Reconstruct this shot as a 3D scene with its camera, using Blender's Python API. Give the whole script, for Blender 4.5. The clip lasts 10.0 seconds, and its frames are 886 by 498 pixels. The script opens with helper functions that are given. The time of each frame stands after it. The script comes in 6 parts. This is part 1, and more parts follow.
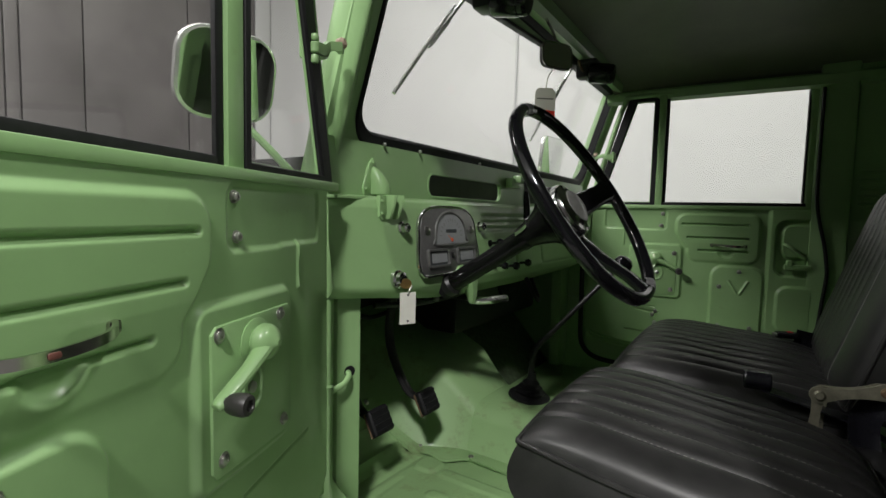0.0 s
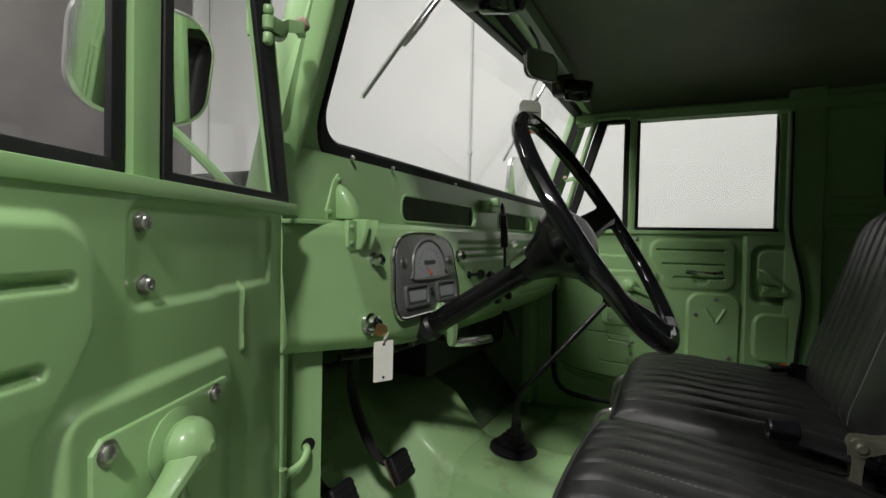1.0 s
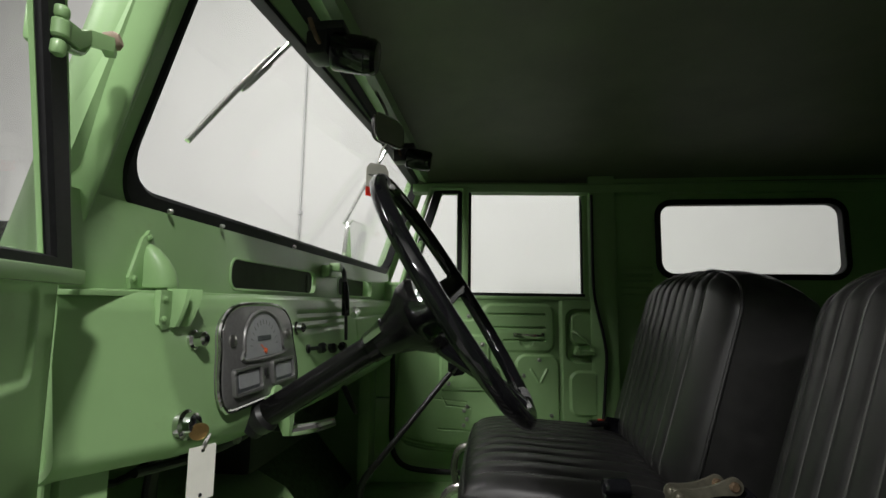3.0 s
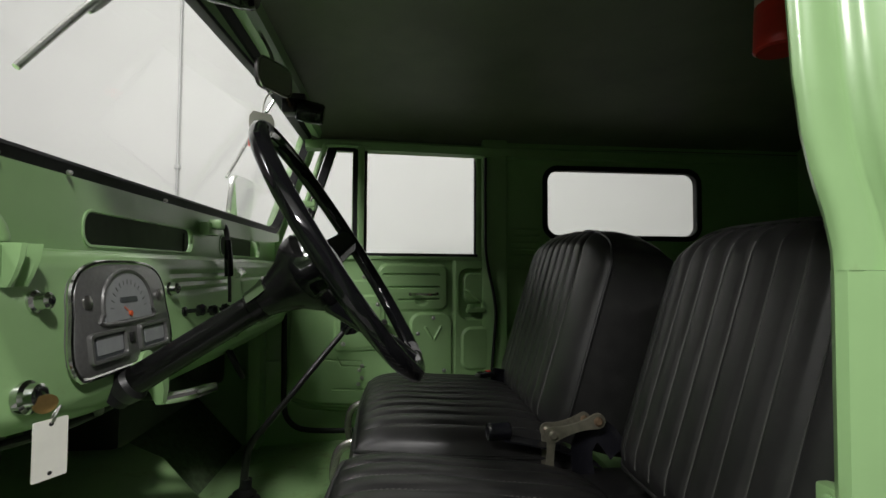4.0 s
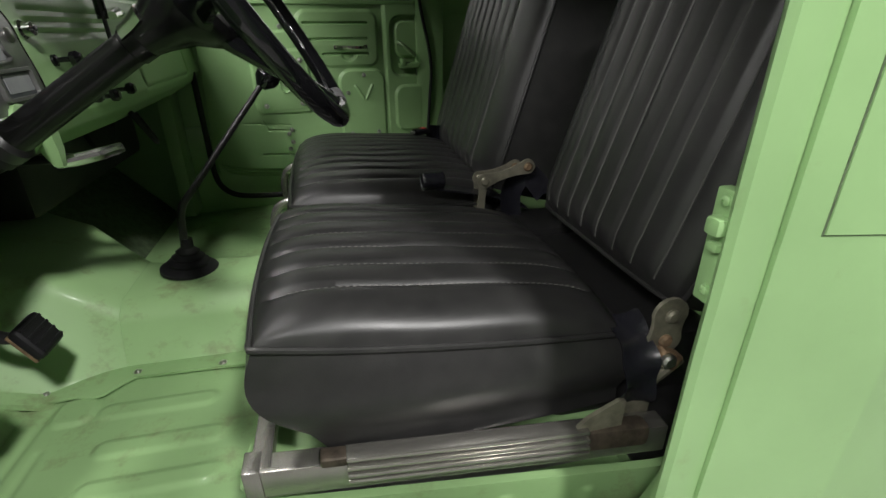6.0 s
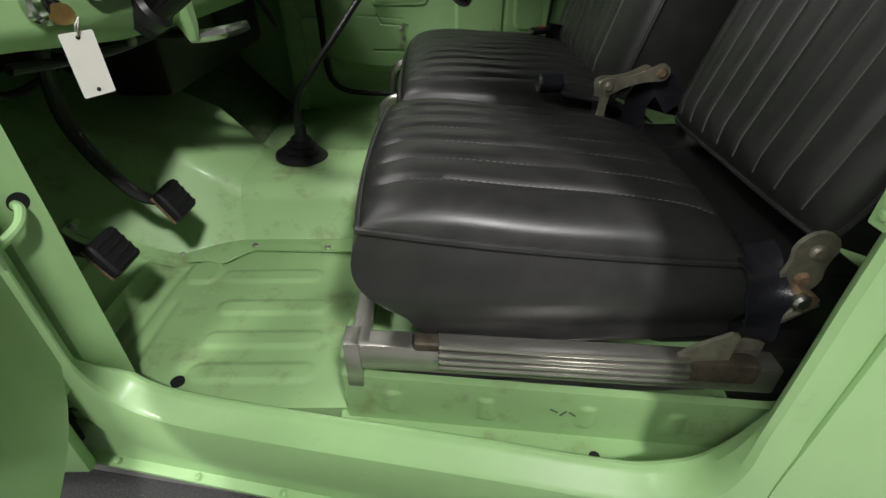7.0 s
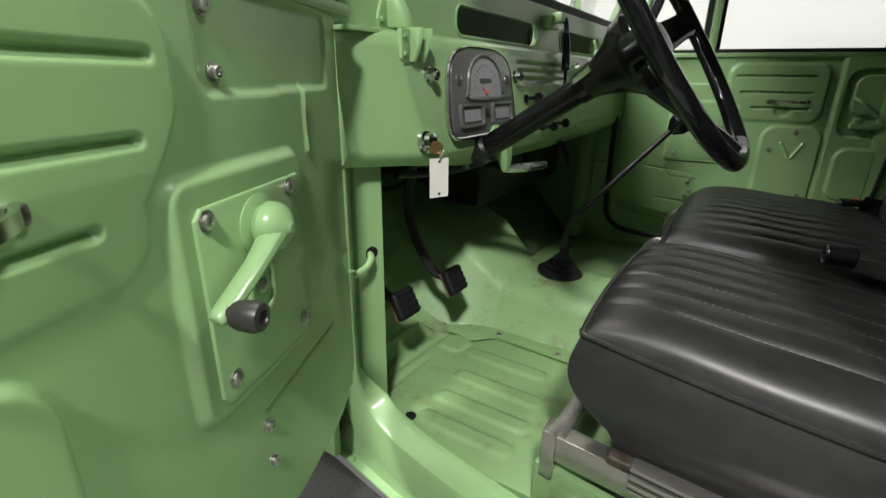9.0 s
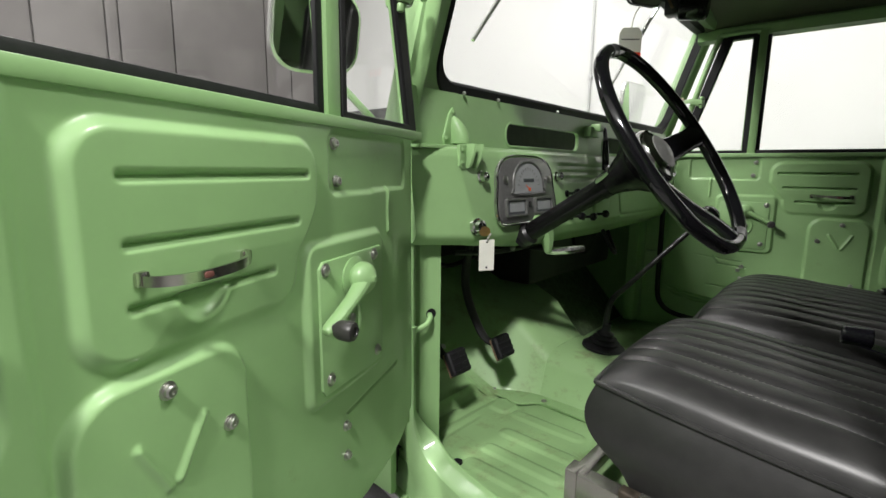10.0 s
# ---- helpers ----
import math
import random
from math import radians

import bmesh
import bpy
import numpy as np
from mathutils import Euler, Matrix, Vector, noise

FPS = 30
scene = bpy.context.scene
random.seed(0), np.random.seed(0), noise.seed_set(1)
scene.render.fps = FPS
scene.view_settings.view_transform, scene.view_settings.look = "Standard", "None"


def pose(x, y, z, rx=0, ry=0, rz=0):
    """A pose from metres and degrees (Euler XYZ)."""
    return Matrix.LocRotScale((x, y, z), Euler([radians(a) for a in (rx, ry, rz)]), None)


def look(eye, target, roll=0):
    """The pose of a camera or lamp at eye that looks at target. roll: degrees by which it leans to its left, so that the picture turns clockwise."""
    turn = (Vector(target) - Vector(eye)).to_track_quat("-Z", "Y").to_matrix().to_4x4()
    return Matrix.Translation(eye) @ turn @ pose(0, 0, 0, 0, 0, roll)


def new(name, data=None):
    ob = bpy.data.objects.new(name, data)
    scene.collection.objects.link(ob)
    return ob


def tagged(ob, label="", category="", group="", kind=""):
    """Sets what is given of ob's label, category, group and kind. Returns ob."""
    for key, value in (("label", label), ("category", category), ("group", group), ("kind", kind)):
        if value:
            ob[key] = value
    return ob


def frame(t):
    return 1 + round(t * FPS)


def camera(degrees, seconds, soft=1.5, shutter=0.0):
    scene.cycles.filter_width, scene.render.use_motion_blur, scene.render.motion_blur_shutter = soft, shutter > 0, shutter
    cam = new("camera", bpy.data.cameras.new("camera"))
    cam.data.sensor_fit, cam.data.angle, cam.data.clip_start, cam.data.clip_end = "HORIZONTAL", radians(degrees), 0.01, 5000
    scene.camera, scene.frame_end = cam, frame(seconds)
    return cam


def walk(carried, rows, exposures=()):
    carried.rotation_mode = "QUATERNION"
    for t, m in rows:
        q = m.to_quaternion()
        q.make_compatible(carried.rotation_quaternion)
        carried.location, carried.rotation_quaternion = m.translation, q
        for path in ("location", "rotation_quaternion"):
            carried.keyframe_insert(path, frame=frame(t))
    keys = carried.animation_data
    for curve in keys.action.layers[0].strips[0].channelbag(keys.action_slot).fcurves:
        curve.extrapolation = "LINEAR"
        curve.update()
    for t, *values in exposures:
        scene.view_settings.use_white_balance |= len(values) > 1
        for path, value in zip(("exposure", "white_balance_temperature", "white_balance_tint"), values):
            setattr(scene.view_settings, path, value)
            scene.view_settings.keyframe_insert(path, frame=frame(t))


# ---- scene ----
cam = camera(85.7, 10.0)
PATH = [
    (0, (0.595, -1.332, 1.252), (-0.5, 0.335, 1.106), 1.4),
    (0.5, (0.512, -1.274, 1.254), (-0.546, 0.419, 1.141), 1.4),
    (1, (0.45, -1.218, 1.258), (-0.456, 0.565, 1.218), 1.2),
    (1.5, (0.408, -1.184, 1.264), (-0.354, 0.664, 1.319), 1.3),
    (2, (0.388, -1.169, 1.269), (-0.23, 0.726, 1.429), 1.0),
    (2.5, (0.386, -1.166, 1.273), (-0.052, 0.771, 1.512), 1.0),
    (4, (0.402, -1.157, 1.262), (0.598, 0.832, 1.342), 0.3),
    (4.5, (0.409, -1.149, 1.254), (0.744, 0.82, 1.153), 0.3),
    (5, (0.417, -1.142, 1.243), (0.84, 0.786, 0.922), 0.3),
    (5.5, (0.419, -1.136, 1.231), (0.894, 0.719, 0.654), 0.2),
    (5.7, (0.421, -1.134, 1.228), (0.884, 0.686, 0.54), -0.1),
    (6.8, (0.409, -1.122, 1.195), (0.514, 0.536, 0.081), -0.3),
    (7, (0.402, -1.122, 1.191), (0.411, 0.524, 0.055), -0.2),
    (7.5, (0.384, -1.125, 1.191), (0.129, 0.507, 0.063), 0.2),
    (8, (0.398, -1.137, 1.196), (-0.098, 0.501, 0.162), 0.6),
    (8.5, (0.421, -1.175, 1.206), (-0.357, 0.448, 0.334), 0.8),
    (9, (0.451, -1.233, 1.218), (-0.565, 0.353, 0.544), 0.8),
    (9.5, (0.516, -1.29, 1.227), (-0.65, 0.256, 0.726), 1.0),
    (10, (0.592, -1.368, 1.236), (-0.708, 0.116, 0.908), 0.7),
]
EXPOSURES = [(0.0, -0.52), (1.0, -0.50), (2.5, -0.42), (4.0, -0.47), (4.5, -0.38), (5.0, -0.20), (5.5, -0.05), (7.0, 0.0), (9.0, 0.06), (10.0, 0.14)]
walk(cam, [(t, look(eye, target, roll)) for t, eye, target, roll in PATH], EXPOSURES)

# ---------------------------------------------------------------- world and light
world = bpy.data.worlds.new("studio_world")
world.use_nodes = True
scene.world = world
world.node_tree.nodes["Background"].inputs[0].default_value = (1.0, 0.99, 0.97, 1)
world.node_tree.nodes["Background"].inputs[1].default_value = 0.02


def area_lamp(name, eye, target, sx, sy, power, colour=(1.0, 0.98, 0.96)):
    lamp = bpy.data.lights.new(name, "AREA")
    lamp.shape, lamp.size, lamp.size_y, lamp.energy, lamp.color = "RECTANGLE", sx, sy, power, colour
    ob = new(name, lamp)
    ob.matrix_world = look(eye, target)
    return ob


area_lamp("key_lamp", (1.42, -3.20, 4.03), (0.2, -0.7, 0.9), 0.32, 0.28, 172)
area_lamp("left_lamp", (-1.2, -3.0, 3.35), (0.6, -0.7, 1.1), 0.7, 0.5, 106)
area_lamp("ceiling_lamp", (1.6, -0.10, 4.0), (0.3, -1.2, 1.0), 1.0, 0.3, 68)
area_lamp("wall_lamp", (0.3, 0.6, 3.95), (0.4, 2.3, 1.4), 6.0, 0.5, 8, (1.0, 0.99, 0.97))
area_lamp("forward_lamp", (-3.1, -1.3, 3.9), (0.9, -0.4, 1.1), 0.8, 0.4, 62)
area_lamp("hood_lamp", (-0.85, -0.3, 3.95), (0.1, -0.1, 1.0), 0.4, 0.4, 58)
area_lamp("front_lamp", (-1.8, -1.6, 3.95), (-3.6, -0.4, 1.2), 2.4, 0.5, 46, (1.0, 0.97, 0.95))


# ---------------------------------------------------------------- materials
def material(name):
    m = bpy.data.materials.new(name)
    m.use_nodes = True
    nt = m.node_tree
    return m, nt, nt.nodes["Principled BSDF"]


def noise_node(nt, scale, detail=4.0, rough=0.55, vector=None):
    n = nt.nodes.new("ShaderNodeTexNoise")
    n.inputs["Scale"].default_value, n.inputs["Detail"].default_value, n.inputs["Roughness"].default_value = scale, detail, rough
    if vector is not None:
        nt.links.new(vector, n.inputs["Vector"])
    return n


def object_coords(nt):
    return nt.nodes.new("ShaderNodeTexCoord").outputs["Object"]


def ramp_node(nt, source, stops):
    r = nt.nodes.new("ShaderNodeValToRGB")
    el = r.color_ramp.elements
    while len(el) < len(stops):
        el.new(0.5)
    for e, (p, c) in zip(el, stops):
        e.position, e.color = p, (*c, 1)
    nt.links.new(source, r.inputs[0])
    return r


def mix_colour(nt, fac, a, b):
    m = nt.nodes.new("ShaderNodeMix")
    m.data_type = "RGBA"
    for sock, v in ((m.inputs[0], fac), (m.inputs[6], a), (m.inputs[7], b)):
        if isinstance(v, (int, float)):
            sock.default_value = v
        elif isinstance(v, tuple):
            sock.default_value = (*v, 1)
        else:
            nt.links.new(v, sock)
    return m.outputs[2]


def bump_node(nt, bsdf, source, strength, distance=0.001):
    b = nt.nodes.new("ShaderNodeBump")
    b.inputs["Strength"].default_value, b.inputs["Distance"].default_value = strength, distance
    nt.links.new(source, b.inputs["Height"])
    nt.links.new(b.outputs[0], bsdf.inputs["Normal"])


def painted(name, base, rough=0.40, coat=0.40, dirt=(0.16, 0.13, 0.07), dirt_amount=0.25, scale=5.0, cover=(0.62, 0.78)):
    """Sprayed enamel: slight tone drift, thin grime, orange peel."""
    m, nt, b = material(name)
    co = object_coords(nt)
    n1 = noise_node(nt, scale, 5, 0.6, co)
    tone = ramp_node(nt, n1.outputs[0], [(0.3, tuple(0.9 * c for c in base)), (0.7, tuple(min(1, 1.07 * c) for c in base))])
    n2 = noise_node(nt, scale * 4.3, 8, 0.7, co)
    spots = ramp_node(nt, n2.outputs[0], [(cover[0], (0, 0, 0)), (cover[1], (1, 1, 1))])
    scaled = nt.nodes.new("ShaderNodeMath")
    scaled.operation = "MULTIPLY"
    scaled.inputs[1].default_value = dirt_amount
    nt.links.new(spots.outputs[0], scaled.inputs[0])
    nt.links.new(mix_colour(nt, scaled.outputs[0], tone.outputs[0], dirt), b.inputs["Base Color"])
    rr = nt.nodes.new("ShaderNodeMapRange")
    rr.inputs[3].default_value, rr.inputs[4].default_value = rough * 0.8, rough * 1.25
    nt.links.new(n1.outputs[0], rr.inputs[0])
    nt.links.new(rr.outputs[0], b.inputs["Roughness"])
    b.inputs["Coat Weight"].default_value, b.inputs["Coat Roughness"].default_value = coat, 0.12
    n3 = noise_node(nt, 420, 2, 0.5, co)
    bump_node(nt, b, n3.outputs[0], 0.05, 0.0006)
    return m


def plain(name, base, rough, metal=0.0, grain=90.0, depth=0.12, vary=0.18, coat=0.0):
    m, nt, b = material(name)
    co = object_coords(nt)
    n = noise_node(nt, grain, 6, 0.6, co)
    tone = ramp_node(nt, n.outputs[0], [(0.25, tuple((1 - vary) * c for c in base)), (0.75, tuple(min(1, (1 + vary) * c) for c in base))])
    nt.links.new(tone.outputs[0], b.inputs["Base Color"])
    b.inputs["Roughness"].default_value, b.inputs["Metallic"].default_value, b.inputs["Coat Weight"].default_value = rough, metal, coat
    if depth:
        bump_node(nt, b, n.outputs[0], depth, 0.0006)
    return m


GREEN = (0.262, 0.430, 0.190)
green = painted("green_enamel", GREEN)
green_floor = painted("worn_green_floor_enamel", (0.245, 0.395, 0.175), rough=0.52, coat=0.05, dirt=(0.13, 0.10, 0.05), dirt_amount=0.7, scale=3.2, cover=(0.53, 0.76))
headliner = plain("grey_green_headliner", (0.140, 0.155, 0.105), 0.58, 0, 3.5, 0.0, 0.22)
black_rubber = plain("black_rubber", (0.012, 0.012, 0.013), 0.55, 0, 120, 0.15, 0.3)
black_gloss = plain("glossy_black_bakelite", (0.005, 0.005, 0.006), 0.09, 0, 60, 0.03, 0.3, 0.0)
column_black = plain("worn_black_enamel", (0.005, 0.005, 0.005), 0.22, 0, 90, 0.06, 0.3)
for m in (column_black, black_rubber):
    m.node_tree.nodes["Principled BSDF"].inputs["Specular IOR Level"].default_value = 0.25
black_metal = plain("satin_black_paint", (0.014, 0.014, 0.014), 0.35, 0, 90, 0.1, 0.3)
chrome = plain("chrome", (0.62, 0.62, 0.61), 0.14, 1.0, 40, 0.02, 0.1)
dull_chrome = plain("dull_chrome", (0.55, 0.53, 0.50), 0.22, 1.0, 60, 0.05, 0.2)
steel = plain("zinc_steel", (0.5, 0.49, 0.47), 0.36, 1.0, 150, 0.15, 0.2)
rail_steel = plain("silver_rail_paint", (0.36, 0.35, 0.32), 0.27, 0.85, 60, 0.04, 0.08)
dark_rust = plain("dark_rusty_steel", (0.075, 0.060, 0.045), 0.6, 0.5, 70, 0.5, 0.6)
wiper_silver = plain("satin_silver", (0.72, 0.72, 0.70), 0.22, 0.75, 90, 0.05, 0.12)
rust = plain("rusty_steel", (0.16, 0.105, 0.06), 0.75, 0.2, 45, 0.6, 0.85)
bare_plate = plain("dull_cad_plate", (0.25, 0.235, 0.18), 0.5, 0.6, 60, 0.3, 0.35)
bezel_grey = plain("grey_cast_bezel", (0.17, 0.17, 0.165), 0.34, 0.5, 150, 0.08, 0.15)
dial_grey = plain("grey_dial_face", (0.27, 0.28, 0.285), 0.3, 0, 60, 0.02, 0.1)
dial_dark = plain("dark_dial_face", (0.05, 0.055, 0.06), 0.4, 0, 60, 0.02, 0.2)
white_card = plain("white_card", (0.78, 0.77, 0.70), 0.6, 0, 40, 0.04, 0.05)
red_plastic = plain("red_plastic", (0.52, 0.03, 0.02), 0.4, 0, 60, 0.03, 0.1)
white_tank = plain("white_cylinder_paint", (0.75, 0.75, 0.74), 0.35, 0, 30, 0.03, 0.06)
dark_knob = plain("dark_grey_knob", (0.035, 0.033, 0.032), 0.4, 0, 120, 0.15, 0.3)
belt_web = plain("black_webbing", (0.012, 0.012, 0.016), 0.27, 0, 700, 0.3, 0.3)
needle_red = plain("needle_orange", (0.7, 0.12, 0.04), 0.5, 0, 60, 0.0, 0.05)
brass = plain("worn_brass", (0.55, 0.36, 0.14), 0.35, 0.9, 80, 0.1, 0.2)
# dark green for the toe board's painted shade, the hatch gap and pen strokes
deep_green = plain("deep_dark_green", (0.085, 0.125, 0.065), 0.85, 0, 60, 0.5, 0.4)
# black for the painted shade of firewall and air slots, and the kick panel
matt_black = plain("matt_black_sheet", (0.016, 0.016, 0.015), 0.7, 0, 40, 0.5, 0.4)
white_wall_paint = plain("white_studio_paint", (0.62, 0.62, 0.61), 0.8, 0, 3.0, 0.05, 0.03)
ceiling_paint = plain("pale_ceiling_paint", (0.55, 0.55, 0.54), 0.85, 0, 3.0, 0.05, 0.05)


def leather():
    m, nt, b = material("black_grained_vinyl")
    co = object_coords(nt)
    v = nt.nodes.new("ShaderNodeTexVoronoi")
    v.inputs["Scale"].default_value = 420
    nt.links.new(co, v.inputs["Vector"])
    n = noise_node(nt, 30, 5, 0.6, co)
    tone = ramp_node(nt, n.outputs[0], [(0.3, (0.015, 0.015, 0.015)), (0.7, (0.024, 0.0235, 0.023))])
    nt.links.new(tone.outputs[0], b.inputs["Base Color"])
    rr = nt.nodes.new("ShaderNodeMapRange")
    rr.inputs[3].default_value, rr.inputs[4].default_value = 0.32, 0.45
    nt.links.new(n.outputs[0], rr.inputs[0])
    nt.links.new(rr.outputs[0], b.inputs["Roughness"])
    bump_node(nt, b, v.outputs["Distance"], 0.09, 0.0006)
    return m


def grey_panels():
    """Weathered grey sheet: cloudy, scuffed, with a few pale chips."""
    m, nt, b = material("weathered_grey_sheet")
    co = object_coords(nt)
    n = noise_node(nt, 0.9, 6, 0.65, co)
    tone = ramp_node(nt, n.outputs[0], [(0.25, (0.085, 0.078, 0.076)), (0.5, (0.145, 0.134, 0.132)), (0.8, (0.22, 0.208, 0.20))])
    n2 = noise_node(nt, 6.0, 4, 0.6, co)
    chips = ramp_node(nt, n2.outputs[0], [(0.745, (0, 0, 0)), (0.76, (1, 1, 1))])
    nt.links.new(mix_colour(nt, chips.outputs[0], tone.outputs[0], (0.5, 0.47, 0.40)), b.inputs["Base Color"])
    b.inputs["Roughness"].default_value = 0.55
    bump_node(nt, b, n2.outputs[0], 0.1, 0.002)
    return m


def speckled_mat():
    m, nt, b = material("speckled_dark_rubber")
    co = object_coords(nt)
    n = noise_node(nt, 260, 3, 0.7, co)
    tone = ramp_node(nt, n.outputs[0], [(0.45, (0.022, 0.022, 0.023)), (0.68, (0.05, 0.05, 0.05)), (0.74, (0.22, 0.22, 0.21))])
    nt.links.new(tone.outputs[0], b.inputs["Base Color"])
    b.inputs["Roughness"].default_value = 0.7
    bump_node(nt, b, n.outputs[0], 0.5, 0.002)
    return m


def concrete():
    m, nt, b = material("pale_polished_concrete")
    co = object_coords(nt)
    n = noise_node(nt, 1.3, 8, 0.65, co)
    n2 = noise_node(nt, 45, 4, 0.6, co)
    tone = ramp_node(nt, n.outputs[0], [(0.25, (0.15, 0.15, 0.147)), (0.75, (0.25, 0.247, 0.24))])
    nt.links.new(tone.outputs[0], b.inputs["Base Color"])
    b.inputs["Roughness"].default_value = 0.42
    bump_node(nt, b, n2.outputs[0], 0.1, 0.002)
    return m


def glass(name, tint=(1, 1, 1), rough=0.0):
    """Thin clear pane: mostly see-through with a faint reflection."""
    m = bpy.data.materials.new(name)
    m.use_nodes = True
    nt = m.node_tree
    nt.nodes.remove(nt.nodes["Principled BSDF"])
    tr = nt.nodes.new("ShaderNodeBsdfTransparent")
    tr.inputs[0].default_value = (*tint, 1)
    gl = nt.nodes.new("ShaderNodeBsdfGlossy")
    gl.inputs["Roughness"].default_value = rough
    lw = nt.nodes.new("ShaderNodeLayerWeight")
    lw.inputs[0].default_value = 0.5
    pw = nt.nodes.new("ShaderNodeMath")
    pw.operation = "POWER"
    pw.inputs[1].default_value = 4.0
    nt.links.new(lw.outputs["Facing"], pw.inputs[0])
    fr = nt.nodes.new("ShaderNodeMath")
    fr.operation = "MULTIPLY_ADD"
    fr.inputs[1].default_value, fr.inputs[2].default_value = 0.45, 0.022
    nt.links.new(pw.outputs[0], fr.inputs[0])
    mx = nt.nodes.new("ShaderNodeMixShader")
    nt.links.new(fr.outputs[0], mx.inputs[0])
    nt.links.new(tr.outputs[0], mx.inputs[1])
    nt.links.new(gl.outputs[0], mx.inputs[2])
    nt.links.new(mx.outputs[0], nt.nodes["Material Output"].inputs[0])
    return m


def translucent_card(name="thin_white_card", front=(0.8, 0.79, 0.74), back=(0.75, 0.74, 0.70)):
    """Thin paper: lets half of the light through."""
    m, nt, b = material(name)
    b.inputs["Base Color"].default_value, b.inputs["Roughness"].default_value = (*front, 1), 0.6
    tl = nt.nodes.new("ShaderNodeBsdfTranslucent")
    tl.inputs[0].default_value = (*back, 1)
    mx = nt.nodes.new("ShaderNodeMixShader")
    mx.inputs[0].default_value = 0.75
    nt.links.new(b.outputs[0], mx.inputs[1])
    nt.links.new(tl.outputs[0], mx.inputs[2])
    nt.links.new(mx.outputs[0], nt.nodes["Material Output"].inputs[0])
    return m


thin_card = translucent_card()
thin_red_card = translucent_card("thin_red_card", (0.75, 0.12, 0.06), (0.80, 0.10, 0.05))
vinyl = leather()
grey_sheet = grey_panels()
mat_rubber = speckled_mat()
floor_concrete = concrete()
clear_glass = glass("clear_glass", (0.975, 0.98, 0.975))
mirror_glass = plain("mirror_silver", (0.82, 0.83, 0.82), 0.02, 1.0, 10, 0.0, 0.0)


# ---------------------------------------------------------------- mesh helpers
ORIGIN = {}


def thing(name, base, label, category, group="", kind=""):
    ob = new(name)
    ob.location = base
    ob.empty_display_size = 0.05
    ORIGIN[ob.name] = Vector(base)
    return tagged(ob, label, category, group, kind)


def finish(bm, angle=32):
    bmesh.ops.remove_doubles(bm, verts=bm.verts, dist=1e-6)
    bmesh.ops.recalc_face_normals(bm, faces=bm.faces)
    lim = radians(angle)
    for f in bm.faces:
        f.smooth = True
    for e in bm.edges:
        e.smooth = len(e.link_faces) == 2 and e.calc_face_angle(0) < lim


def part(name, bm, mat, parent, label="", m=None, angle=32):
    """One mesh object under a thing or a part; bm is in world metres, or in the frame m."""
    if m is not None:
        bm.transform(m)
    org = ORIGIN[parent.name]
    bm.transform(Matrix.Translation(-org))
    finish(bm, angle)
    me = bpy.data.meshes.new(name)
    bm.to_mesh(me)
    bm.free()
    me.materials.append(mat)
    ob = new(name, me)
    ob.parent = parent
    ORIGIN[ob.name] = org
    return tagged(ob, label)


def solid(name, bm, mat, label, category="", kind="", base=(0, 0, 0), angle=32):
    """A top-level mesh."""
    bm.transform(Matrix.Translation(-Vector(base)))
    finish(bm, angle)
    me = bpy.data.meshes.new(name)
    bm.to_mesh(me)
    bm.free()
    me.materials.append(mat)
    ob = new(name, me)
    ob.location = base
    ORIGIN[ob.name] = Vector(base)
    return tagged(ob, label, category, "", kind)


def box(bm, lo, hi, bevel=0.003, m=None, segs=2):
    lo, hi = Vector(lo), Vector(hi)
    r = bmesh.ops.create_cube(bm, size=1.0)
    vs = r["verts"]
    bmesh.ops.transform(bm, matrix=Matrix.Translation((lo + hi) / 2) @ Matrix.Diagonal((*(hi - lo), 1)), verts=vs)
    if bevel:
        es = list({e for v in vs for e in v.link_edges})
        out = bmesh.ops.bevel(bm, geom=es, offset=min(bevel, 0.45 * min(abs(c) for c in (hi - lo))), segments=segs, profile=0.6, affect="EDGES")
        vs = list({v for f in out["faces"] for v in f.verts} | {v for v in vs if v.is_valid})
    if m is not None:
        bmesh.ops.transform(bm, matrix=m, verts=vs)
    return bm


def frame_axes(d):
    d = Vector(d).normalized()
    a = Vector((0, 0, 1)) if abs(d.z) < 0.9 else Vector((1, 0, 0))
    u = d.cross(a).normalized()
    return u, d.cross(u), d


def rings(bm, loops, closed_ring=True, caps=True, closed_path=False):
    """Skin a list of equal point loops."""
    rows = [[bm.verts.new(p) for p in loop] for loop in loops]
    n = len(rows[0])
    pairs = list(zip(rows, rows[1:])) + ([(rows[-1], rows[0])] if closed_path else [])
    for a, b in pairs:
        for i in range(n if closed_ring else n - 1):
            j = (i + 1) % n
            bm.faces.new((a[i], a[j], b[j], b[i]))
    if caps and closed_ring and not closed_path:
        bm.faces.new(rows[0][::-1])
        bm.faces.new(rows[-1])
    return bm


def lathe(bm, base, axis, profile, n=28):
    """profile: (radius, height) pairs along the axis."""
    u, v, d = frame_axes(axis)
    base = Vector(base)
    return rings(bm, [[base + d * h + (u * math.cos(2 * math.pi * k / n) + v * math.sin(2 * math.pi * k / n)) * max(r, 1e-4) for k in range(n)] for r, h in profile])


